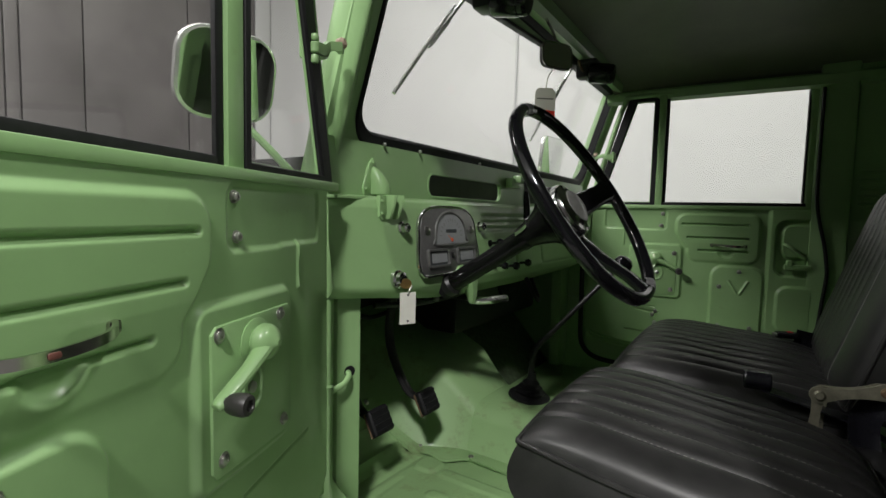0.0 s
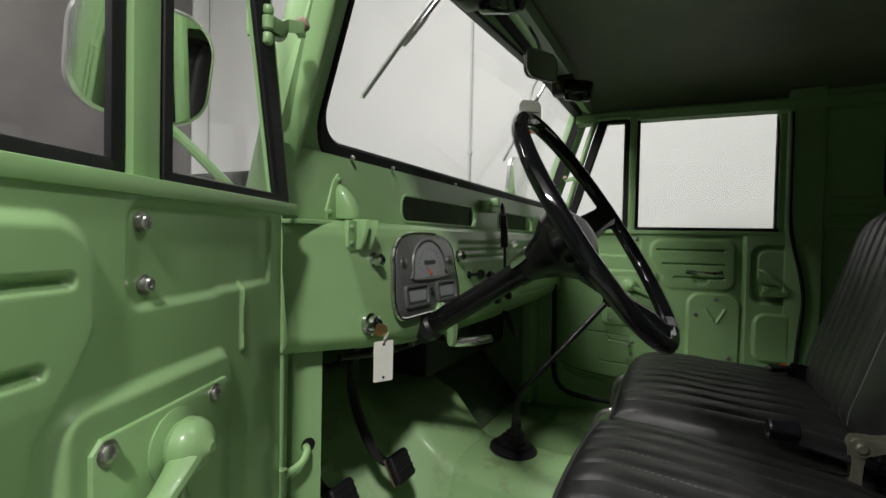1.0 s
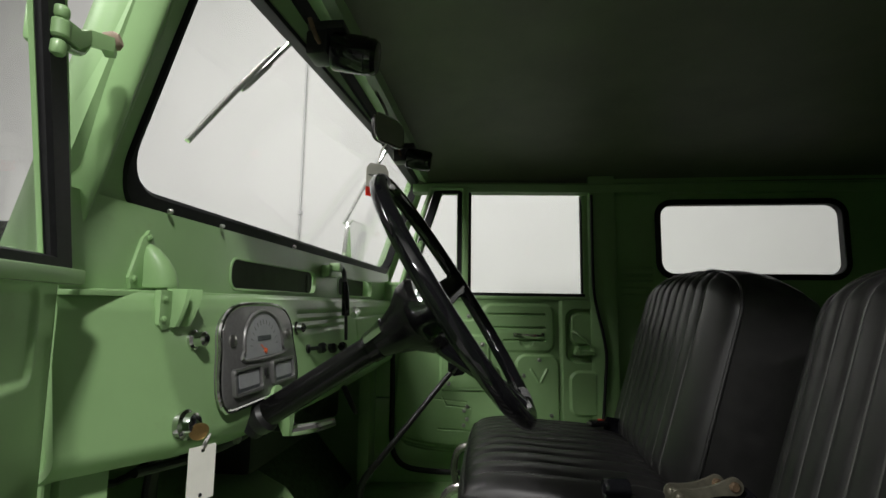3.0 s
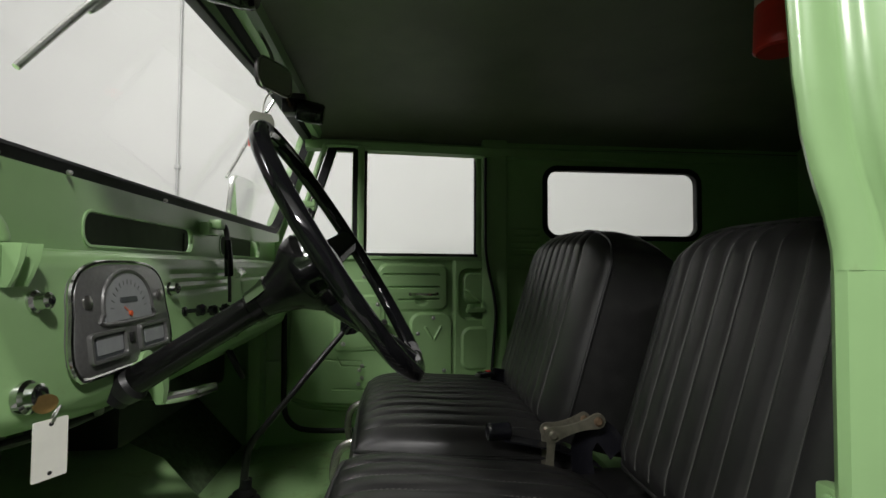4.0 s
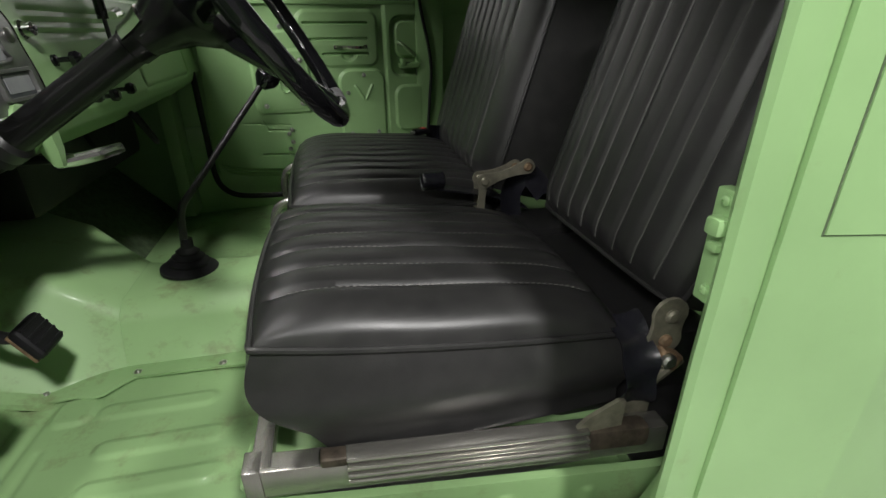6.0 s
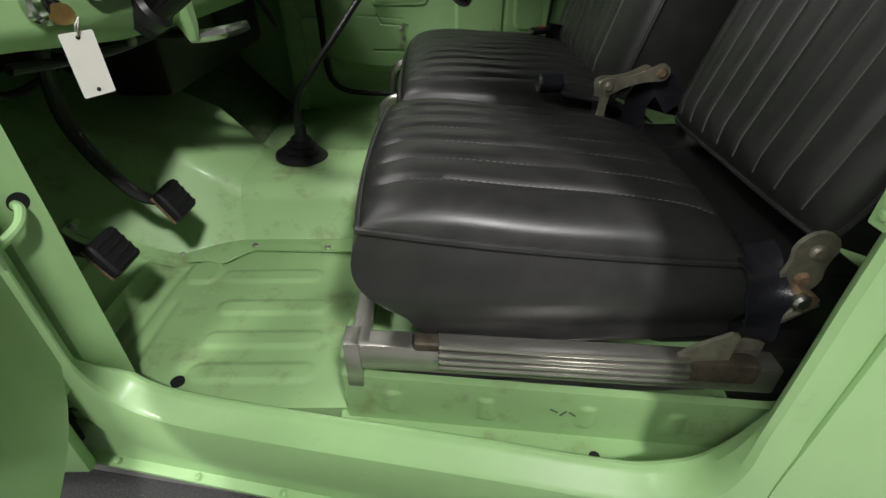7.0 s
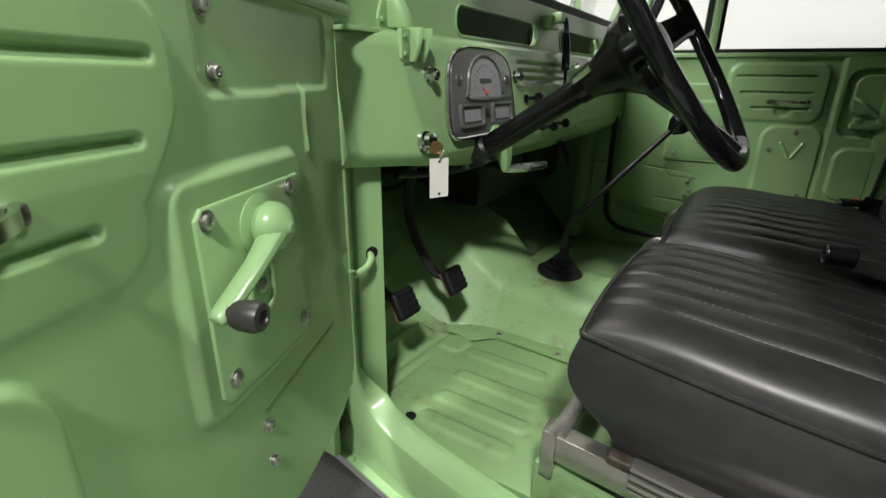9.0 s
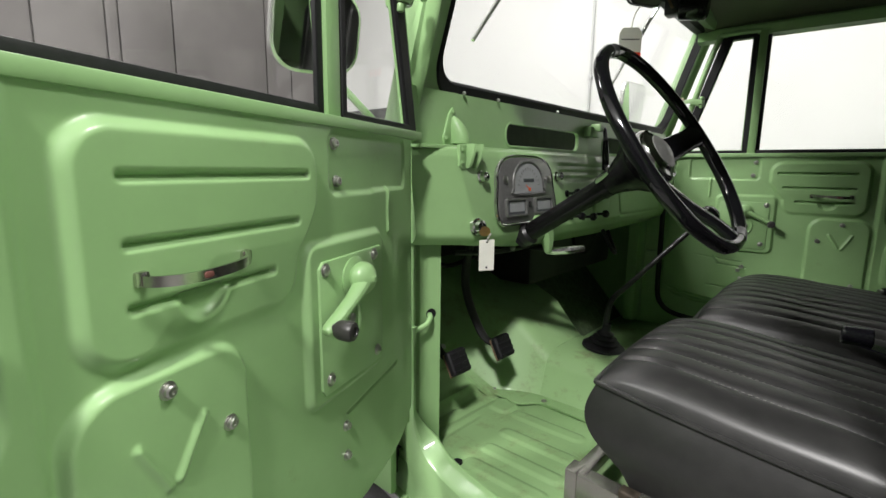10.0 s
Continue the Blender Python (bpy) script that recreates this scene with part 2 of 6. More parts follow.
def curve_points(pts, steps=6, closed=False):
    """Catmull-Rom through the points."""
    P = [Vector(p) for p in pts]
    if len(P) < 3:
        return P
    n, out = len(P), []
    for i in range(n if closed else n - 1):
        if closed:
            a, b, c, d = P[i - 1], P[i], P[(i + 1) % n], P[(i + 2) % n]
        else:
            a, b, c, d = P[max(i - 1, 0)], P[i], P[i + 1], P[min(i + 2, n - 1)]
        for k in range(steps):
            t = k / steps
            out.append(0.5 * ((2 * b) + (c - a) * t + (2 * a - 5 * b + 4 * c - d) * t * t + (3 * b - a - 3 * c + d) * t ** 3))
    if not closed:
        out.append(P[-1])
    return out


def tube(bm, pts, r, n=10, closed=False, steps=6, flat=1.0):
    """A round bar along a smooth path; r may be a list; flat squeezes it across."""
    P = curve_points(pts, steps, closed)
    R = r if isinstance(r, (list, tuple)) else [r, r]
    loops, prev = [], None
    for i, p in enumerate(P):
        if closed:
            d = (P[(i + 1) % len(P)] - P[i - 1]).normalized()
        else:
            d = (P[min(i + 1, len(P) - 1)] - P[max(i - 1, 0)]).normalized()
        if prev is None:
            u = frame_axes(d)[0]
        else:
            u = (prev - d * prev.dot(d)).normalized()
        prev = u
        v = d.cross(u)
        f = i / max(len(P) - 1, 1) * (len(R) - 1)
        k = min(int(f), len(R) - 2)
        rad = R[k] + (R[k + 1] - R[k]) * (f - k)
        loops.append([p + (u * math.cos(2 * math.pi * j / n) + v * flat * math.sin(2 * math.pi * j / n)) * rad for j in range(n)])
    return rings(bm, loops, closed_path=closed)


def rrect(w, h, r, k=6, cx=0.0, cy=0.0):
    """Rounded rectangle, counter-clockwise, 4 * (k + 1) points."""
    out = []
    for qx, qy, a0 in ((1, 1, 0), (-1, 1, 90), (-1, -1, 180), (1, -1, 270)):
        for i in range(k + 1):
            a = radians(a0 + 90 * i / k)
            out.append((cx + qx * (w / 2 - r) + r * math.cos(a), cy + qy * (h / 2 - r) + r * math.sin(a)))
    return out


def slab(bm, outline, lo, hi, bevel=0.0, m=None):
    """A plate from a 2D outline: x, y in the plane, thickness from lo to hi along z, softened rim."""
    P = [Vector((x, y, 0)) for x, y in outline]
    c = sum(P, Vector()) / len(P)

    def inset(d):
        out = []
        for i, p in enumerate(P):
            t = (P[(i + 1) % len(P)] - P[i - 1])
            nrm = Vector((t.y, -t.x, 0)).normalized()
            if nrm.dot(p - c) < 0:
                nrm = -nrm
            out.append(p - nrm * d)
        return out
    if bevel:
        loops = [[q + Vector((0, 0, lo)) for q in inset(0)], [q + Vector((0, 0, hi - bevel)) for q in inset(0)],
                 [q + Vector((0, 0, hi - 0.3 * bevel)) for q in inset(0.3 * bevel)], [q + Vector((0, 0, hi)) for q in inset(bevel)]]
    else:
        loops = [[q + Vector((0, 0, z)) for q in P] for z in (lo, hi)]
    if m is not None:
        loops = [[m @ q for q in l] for l in loops]
    return rings(bm, loops)


def ring_plate(bm, outer, inner, lo, hi, m=None, lip=0.0):
    """A plate with one hole; outer and inner are matching 2D loops."""
    O, I = [Vector((x, y, 0)) for x, y in outer], [Vector((x, y, 0)) for x, y in inner]
    up = Vector((0, 0, 1))
    loops = [[p + up * lo for p in O], [p + up * (hi - lip) for p in O], [o.lerp(i, 0.12) + up * hi if lip else o + up * hi for o, i in zip(O, I)],
             [i.lerp(o, 0.12) + up * hi if lip else i + up * hi for o, i in zip(O, I)], [p + up * (hi - lip) for p in I], [p + up * lo for p in I]]
    if not lip:
        loops = [loops[0], loops[2], loops[3], loops[5]]
    if m is not None:
        loops = [[m @ q for q in l] for l in loops]
    return rings(bm, loops, closed_path=True)


def sheet(bm, X, Y, Z, thick, direction):
    """A grid of points with thickness along the direction."""
    nu, nv = X.shape
    d = Vector(direction) * thick
    A = [[bm.verts.new((X[i, j], Y[i, j], Z[i, j])) for j in range(nv)] for i in range(nu)]
    B = [[bm.verts.new(v.co + d) for v in row] for row in A]
    for i in range(nu - 1):
        for j in range(nv - 1):
            bm.faces.new((A[i][j], A[i + 1][j], A[i + 1][j + 1], A[i][j + 1]))
            bm.faces.new((B[i][j], B[i][j + 1], B[i + 1][j + 1], B[i + 1][j]))
    for i in range(nu - 1):
        bm.faces.new((A[i][0], B[i][0], B[i + 1][0], A[i + 1][0]))
        bm.faces.new((A[i][-1], A[i + 1][-1], B[i + 1][-1], B[i][-1]))
    for j in range(nv - 1):
        bm.faces.new((A[0][j], A[0][j + 1], B[0][j + 1], B[0][j]))
        bm.faces.new((A[-1][j], B[-1][j], B[-1][j + 1], A[-1][j + 1]))
    return bm


def seg_dist(U, V, a, b):
    ax, ay, bx, by = *a, *b
    dx, dy = bx - ax, by - ay
    t = np.clip(((U - ax) * dx + (V - ay) * dy) / max(dx * dx + dy * dy, 1e-9), 0, 1)
    return np.hypot(U - ax - t * dx, V - ay - t * dy)


def rrect_dist(U, V, u0, u1, v0, v1, r):
    """Signed distance to a rounded rectangle, negative inside."""
    qx = np.abs(U - (u0 + u1) / 2) - ((u1 - u0) / 2 - r)
    qy = np.abs(V - (v0 + v1) / 2) - ((v1 - v0) / 2 - r)
    return np.hypot(np.maximum(qx, 0), np.maximum(qy, 0)) + np.minimum(np.maximum(qx, qy), 0) - r


def step(d, soft):
    """1 inside (d < 0), easing to 0 over soft."""
    t = np.clip(0.5 - d / soft, 0, 1)
    return t * t * (3 - 2 * t)


def bead(d, half):
    return np.exp(-(d / half) ** 2)


def screw(name, base, axis, r, parent, mat=None, height=None, label="small bright screw head", m=None):
    """A domed head with a cross slot on a thin washer."""
    h = height or r * 0.8
    bm = bmesh.new()
    lathe(bm, base, axis, [(1.45 * r, 0), (1.45 * r, 0.18 * h), (r, 0.2 * h), (r, 0.6 * h), (0.75 * r, 0.88 * h), (0.3 * r, h), (0.26 * r, 0.75 * h), (0, 0.75 * h)], 14)
    return part(name, bm, mat or steel, parent, label, m)


# ---------------------------------------------------------------- the studio
def studio():
    bm = bmesh.new()
    box(bm, (-4.3, -6.2, -0.2), (6.2, 2.4, 0.0), 0)
    solid("floor", bm, floor_concrete, "smooth pale grey concrete studio floor", "floor", "structure")
    bm = bmesh.new()
    box(bm, (-4.0, 2.1, 0.0), (6.0, 2.3, 4.3), 0)
    solid("wall_white", bm, white_wall_paint, "plain white painted studio wall beside the vehicle", "wall", "structure")
    bm = bmesh.new()
    box(bm, (-4.2, -6.0, 0.0), (-4.0, 2.3, 4.3), 0)
    front = solid("wall_front", bm, grey_sheet, "weathered grey sheet wall ahead of the vehicle", "wall", "structure")
    edges = [-3.6, -2.4, -1.5, -0.6, -0.15, -0.06, 0.34, 1.18, 1.45, 1.90, 2.09]
    for a, b in zip(edges, edges[1:]):
        bm = bmesh.new()
        box(bm, (-4.0, a + 0.006, 0.02), (-3.975, b - 0.006, 3.9), 0.004)
        part("wall_sheet", bm, grey_sheet if b < 2 else white_wall_paint, front)
    bm = bmesh.new()
    box(bm, (6.0, -6.0, 0.0), (6.2, 2.3, 4.3), 0)
    solid("wall_back", bm, white_wall_paint, "plain pale painted studio wall", "wall", "structure")
    bm = bmesh.new()
    box(bm, (-4.0, -6.2, 0.0), (6.0, -6.0, 4.3), 0)
    solid("wall_side", bm, grey_sheet, "weathered grey sheet side wall of the studio", "wall", "structure")
    bm = bmesh.new()
    box(bm, (-4.2, -6.2, 4.3), (6.2, 2.4, 4.4), 0)
    solid("ceiling", bm, ceiling_paint, "pale painted studio ceiling", "ceiling", "structure")
    bm = bmesh.new()
    tube(bm, [(-1.02, 2.085, 0.02), (-1.02, 2.085, 4.28)], 0.008, 10)
    for z in (0.6, 1.9, 3.2):
        box(bm, (-1.035, 2.07, z), (-1.005, 2.1, z + 0.025), 0.002)
    solid("wall_conduit", bm, plain("grey_conduit", (0.45, 0.45, 0.45), 0.5, 0.3), "thin grey vertical conduit on the white wall", "conduit", base=(-1.02, 2.085, 0))


studio()


# ---------------------------------------------------------------- the vehicle's body
truck = thing("off_road_vehicle", (0.5, 0, 0.0), "green enamelled vintage off-road vehicle body with a hard top", "vehicle")
FLOOR = 0.62


def floor_pan():
    U, V = np.meshgrid(np.linspace(-0.15, 0.272, 150), np.linspace(-0.69, -0.27, 150), indexing="ij")
    Z = np.full_like(U, FLOOR)
    for y0, x0, x1 in ((-0.385, -0.02, 0.17), (-0.475, 0.005, 0.20), (-0.555, 0.01, 0.205), (-0.625, 0.015, 0.205)):
        Z += 0.0042 * step(rrect_dist(U, V, x0, x1, y0 - 0.017, y0 + 0.017, 0.016), 0.014)
    Z += 0.006 * step(rrect_dist(U, V, -0.092, -0.030, -0.405, -0.340, 0.020), 0.012)
    Z -= 0.004 * bead(seg_dist(U, V, (-0.12, -0.69), (-0.105, -0.36)), 0.007)
    Z -= 0.003 * bead(seg_dist(U, V, (-0.085, -0.69), (-0.08, -0.46)), 0.007)
    hole = np.hypot(U - 0.004, V + 0.643)
    Z -= 0.004 * bead(hole, 0.022)
    bm = bmesh.new()
    sheet(bm, U, V, Z, 0.02, (0, 0, -1))
    part("floor_pan", bm, green_floor, truck, "worn green ribbed footwell floor")
    bm = bmesh.new()
    lathe(bm, (0.004, -0.640, FLOOR - 0.004), (0, 0, 1), [(0.010, 0), (0.010, 0.0048), (0.0, 0.005)], 18)
    part("drain_hole", bm, black_rubber, truck, "dark round drain hole in the floor")
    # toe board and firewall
    # passenger's side has the dash's shade put into a darker colour
    for y0, y1, ribs, mt, lb in ((-0.70, 0.15, 0.004, green_floor, "ribbed green toe board"), (0.15, 0.70, 0.0, deep_green, "passenger's toe board, coloured darker green for the shade under the dash")):
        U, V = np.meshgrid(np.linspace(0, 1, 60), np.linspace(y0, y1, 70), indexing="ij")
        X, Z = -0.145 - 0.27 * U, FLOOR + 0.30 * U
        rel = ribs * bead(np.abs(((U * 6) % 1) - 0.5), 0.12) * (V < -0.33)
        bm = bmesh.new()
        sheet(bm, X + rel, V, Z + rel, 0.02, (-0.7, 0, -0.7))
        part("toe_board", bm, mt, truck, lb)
    # black on the passenger's half stands in for deep shade under the dash
    for y0, y1, mt, lb in ((-0.72, -0.26, green_floor, "green firewall in the shade of the dash"), (-0.26, 0.72, matt_black, "passenger half of the firewall, blackened for the deep shade under the dash")):
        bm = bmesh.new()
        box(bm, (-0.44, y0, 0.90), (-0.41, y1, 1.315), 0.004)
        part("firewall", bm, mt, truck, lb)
    bm = bmesh.new()
    box(bm, (-0.45, -0.690, 1.305), (-0.142, 0.70, 1.335), 0.006)
    part("cowl_top", bm, green, truck)
    bm = bmesh.new()
    U, V = np.meshgrid(np.linspace(-0.12, 0.80, 24), np.linspace(0.54, 0.92, 8), indexing="ij")
    sheet(bm, U, 0.612 + 0.147 * (U + 0.035) + 0.03, V, 0.03, (0, 1, 0))
    part("far_sill", bm, green, truck)
    bm = bmesh.new()
    box(bm, (-0.47, 0.655, 0.56), (0.02, 0.698, 1.355), 0.006)
    part("kick_panel", bm, green, truck)
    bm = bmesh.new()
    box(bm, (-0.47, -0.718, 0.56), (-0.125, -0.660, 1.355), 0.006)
    part("kick_panel", bm, matt_black, truck, "black kick panel on the driver's side")
    bm = bmesh.new()
    box(bm, (-0.16, 0.12, FLOOR - 0.02), (0.272, 0.72, FLOOR), 0.002)
    part("floor_pan", bm, green_floor, truck, "green passenger footwell floor")


def tunnel():
    """Transmission cover: steep driver's side, flat top beside the lever, sharp far ridge, swelling forwards."""
    def ring(x, foot, foot_z, wall, shoulder, top, ridge, far):
        """Section across the cover: flange, side wall, rounded shoulder, top, ridge and the fall behind it."""
        y0, y1, y2 = foot, wall, shoulder
        zs = top - 0.006
        return [(x, y0 - 0.034, foot_z - 0.014), (x, y0 - 0.034, foot_z - 0.001), (x, y0 - 0.006, foot_z), (x, y0, foot_z + 0.006),
                (x, y1 - 0.004, zs - 0.030), (x, y1 + 0.004, zs - 0.014), (x, y1 + 0.018, zs - 0.004), (x, y2, top),
                (x, (y2 + ridge) / 2, top + 0.001), (x, ridge - 0.012, top), (x, ridge - 0.003, top - 0.002), (x, ridge + 0.002, top - 0.008), (x, far, FLOOR - 0.01)]
    bm = bmesh.new()
    rings(bm, [ring(x, -0.268, FLOOR + 0.008, -0.240, -0.205, z, r, 0.055) for x, z, r in ((0.285, 0.742, -0.045), (0.20, 0.742, -0.045), (0.06, 0.742, -0.040), (0.0, 0.743, -0.034), (-0.012, 0.744, -0.032))])
    part("tunnel_cover", bm, green_floor, truck, "worn green transmission cover")
    bm = bmesh.new()
    rings(bm, [ring(-0.012, -0.268, FLOOR + 0.008, -0.241, -0.205, 0.745, -0.032, 0.055), ring(-0.045, -0.276, FLOOR + 0.008, -0.236, -0.195, 0.766, -0.018, 0.06),
               ring(-0.08, -0.292, FLOOR + 0.009, -0.232, -0.180, 0.792, -0.002, 0.065), ring(-0.125, -0.318, FLOOR + 0.012, -0.232, -0.165, 0.824, 0.020, 0.080),
               ring(-0.19, -0.345, FLOOR + 0.056, -0.240, -0.165, 0.846, 0.035, 0.095), ring(-0.25, -0.372, FLOOR + 0.120, -0.258, -0.175, 0.872, 0.045, 0.10), ring(-0.41, -0.440, FLOOR + 0.30, -0.32, -0.22, 0.960, 0.05, 0.11)])
    part("bellhousing_cover", bm, green_floor, truck, "swelling green front of the transmission cover")
    # lipped flange plate between floor and cover
    bm = bmesh.new()
    pts = [(-0.148, -0.300), (-0.138, -0.330), (-0.112, -0.346), (-0.070, -0.343), (-0.045, -0.352), (-0.026, -0.347), (0.000, -0.318), (0.016, -0.306), (0.060, -0.308), (0.169, -0.312), (0.27, -0.322), (0.27, -0.262), (-0.06, -0.262), (-0.148, -0.275)]
    slab(bm, pts, FLOOR + 0.0065, FLOOR + 0.0115, 0.001)
    part("flange_plate", bm, green_floor, truck)
    for x, y in ((-0.126, -0.322), (0.014, -0.292), (0.167, -0.300)):
        screw("floor_screw", (x, y, FLOOR + 0.011), (0, 0, 1), 0.0055, truck)
    screw("floor_screw", (-0.25, -0.40, FLOOR + 0.125), (0.7, 0, 0.7), 0.0055, truck)


def seat_box():
    U, V = np.meshgrid(np.linspace(0.272, 0.98, 160), np.linspace(FLOOR - 0.01, 0.70, 40), indexing="ij")
    d = np.zeros_like(U)
    for x in (0.335, 0.46, 0.59, 0.70):
        d += 0.0032 * step(rrect_dist(U, V, x - 0.009, x + 0.009, 0.635, 0.675, 0.007), 0.008)
    Y = -(0.700 + 0.11 * (U - 0.272)) - d
    bm = bmesh.new()
    sheet(bm, U, Y, V, 0.012, (0, 1, 0))
    part("seat_riser", bm, green_floor, truck, "green embossed riser under the driver's seat")
    for x, dz, t in ((0.548, 0.004, 35), (0.560, 0.0, -50), (0.572, 0.0, 40)):
        bm = bmesh.new()
        box(bm, (-0.006, -0.0006, -0.001), (0.006, 0.0006, 0.001), 0, Matrix.Translation((x, -(0.7008 + 0.11 * (x - 0.272)), 0.660 + dz)) @ Matrix.Rotation(radians(t), 4, "Y"))
        part("pen_mark", bm, deep_green, truck, "short dark pen stroke")
    bm = bmesh.new()
    box(bm, (0.272, -0.688, FLOOR - 0.01), (0.286, 0.70, 0.70), 0.003)
    part("seat_riser_front", bm, green_floor, truck)
    bm = bmesh.new()
    box(bm, (0.278, -0.692, 0.694), (1.0, 0.72, 0.708), 0.003)
    part("seat_deck", bm, green_floor, truck)
    bm = bmesh.new()
    U, V = np.meshgrid(np.linspace(0.26, 0.80, 20), np.linspace(0, 1, 6), indexing="ij")
    sheet(bm, U, -(0.660 + 0.20 * U) * V - 0.66 * (1 - V), np.full_like(U, 0.615), 0.01, (0, 0, -1))
    part("sill_floor", bm, green_floor, truck)
    for x, y in ((0.60, -0.765), (0.665, -0.782)):
        bm = bmesh.new()
        lathe(bm, (x, y, 0.6152), (0, 0, 1), [(0.007, 0), (0.007, 0.0012), (0, 0.0014)], 14)
        part("drain_hole", bm, black_rubber, truck)
    bm = bmesh.new()
    box(bm, (0.80, -0.86, 0.60), (2.15, 0.78, 0.66), 0.004)
    part("rear_floor", bm, green_floor, truck)


def door_opening():
    """Jamb strip that runs down the hinge post, along the sill and up the lock post."""
    path = [(-0.064, 1.285), (-0.064, 1.10), (-0.064, 0.90), (-0.064, 0.78), (-0.062, 0.73), (-0.052, 0.694), (-0.025, 0.664), (0.015, 0.647), (0.06, 0.641), (0.12, 0.640), (0.25, 0.642), (0.45, 0.648), (0.60, 0.650),
            (0.655, 0.662), (0.686, 0.690), (0.698, 0.738), (0.699, 0.790), (0.700, 0.87), (0.700, 0.95), (0.701, 1.03), (0.701, 1.13), (0.702, 1.262)]
    P = curve_points([(x, 0, z) for x, z in path], 6)
    prof = [(0.03, 0.052), (0.0, 0.050), (-0.008, 0.048), (-0.0105, 0.045), (-0.0105, 0.041), (-0.007, 0.038), (-0.003, 0.034), (0.006, 0.012), (0.012, 0.006), (0.050, -0.001), (0.085, 0.0), (0.085, 0.02), (0.06, 0.045)]
    post = [(0.075, 0.078), (0.055, 0.058), (0.042, 0.046), (0.032, 0.042), (0.022, 0.034), (0.014, 0.026), (0.003, 0.012), (0.0, 0.006), (0.004, 0.001), (0.034, 0.0035), (0.0375, 0.0050), (0.039, 0.02), (0.06, 0.06)]
    strip = [(0.012, 0.012), (0.006, 0.0115), (0.002, 0.011), (0.0, 0.010), (0.0, 0.009), (0.0, 0.008), (0.0, 0.006), (0.0, 0.003), (0.002, 0.001), (0.006, 0.0), (0.018, 0.0), (0.02, 0.002), (0.02, 0.010)]
    loops = []
    for i, p in enumerate(P):
        t = (P[min(i + 1, len(P) - 1)] - P[max(i - 1, 0)]).normalized()
        away = Vector((-t.z, 0, t.x)) * -1.0
        if away.dot(p - Vector((0.34, 0, 1.0))) < 0:
            away = -away
        y0 = lambda x: -(0.722 + 0.20 * x)
        k = float(np.interp(p.z, [0.67, 0.80], [0.0, 1.0])) if p.x > 0.3 else float(np.interp(p.z, [0.670, 0.735], [0.0, 1.0]))
        mixed = [(a + (c - a) * k, b + (e - b) * k) for (a, b), (c, e) in zip(prof, post if p.x > 0.3 else strip)]
        loops.append([Vector((p.x + away.x * d, y0(p.x + away.x * d) + w, p.z + away.z * d)) for d, w in mixed])
    bm = bmesh.new()
    rings(bm, loops)
    part("door_jamb", bm, green, truck, "pale green rounded door opening and sill", angle=26)
    # rocker below the sill with its bolted flange
    U, V = np.meshgrid(np.linspace(-0.30, 1.3, 30), np.linspace(0, 1, 12), indexing="ij")
    Z = 0.60 - 0.07 * V
    Y = -(0.718 + 0.20 * U) - 0.004 * V
    bm = bmesh.new()
    sheet(bm, U, Y, Z, 0.012, (0, 1, 0))
    part("rocker_panel", bm, green, truck)
    bm = bmesh.new()
    U, V = np.meshgrid(np.linspace(-0.30, 1.3, 16), np.linspace(0, 1, 4), indexing="ij")
    sheet(bm, U, -(0.722 + 0.20 * U) - 0.014 * V, 0.532 - 0.004 * V, 0.005, (0, 0, -1))
    part("rocker_flange", bm, green, truck)
    for x in (-0.08, 0.05, 0.18, 0.32, 0.46):
        screw("flange_bolt", (x, -(0.729 + 0.2 * x), 0.531), (0, 0, 1), 0.0045, truck, green)
    # running board: dark tread with a green nose
    bm = bmesh.new()
    U, V = np.meshgrid(np.linspace(-0.30, 1.0, 12), np.linspace(0, 1, 4), indexing="ij")
    sheet(bm, U, -(0.730 + 0.17 * U) - 0.125 * V, np.full_like(U, 0.500), 0.012, (0, 0, -1))
    part("step_tread", bm, mat_rubber, truck, "dark speckled non-slip step tread")
    bm = bmesh.new()
    tube(bm, [(-0.30, -0.845, 0.498), (0.30, -0.92, 0.498), (1.0, -1.02, 0.498)], 0.022, 12)
    part("step_nose", bm, green, truck)
    # hinge post and the cowl side ahead of it
    bm = bmesh.new()
    slab(bm, [(-0.047, -0.645), (-0.044, -0.648), (-0.063, -0.690), (-0.082, -0.694), (-0.13, -0.694), (-0.13, -0.652), (-0.056, -0.645)], 0.63, 1.30, 0.001)
    part("hinge_post", bm, green, truck, "flat green hinge post")
    bm = bmesh.new()
    box(bm, (-0.46, -0.738, 0.54), (-0.10, -0.720, 1.325), 0.006)
    part("cowl_side", bm, green, truck)
    bm = bmesh.new()
    box(bm, (-0.46, 0.70, 0.54), (-0.03, 0.72, 1.36), 0.006)
    part("cowl_side", bm, green, truck)


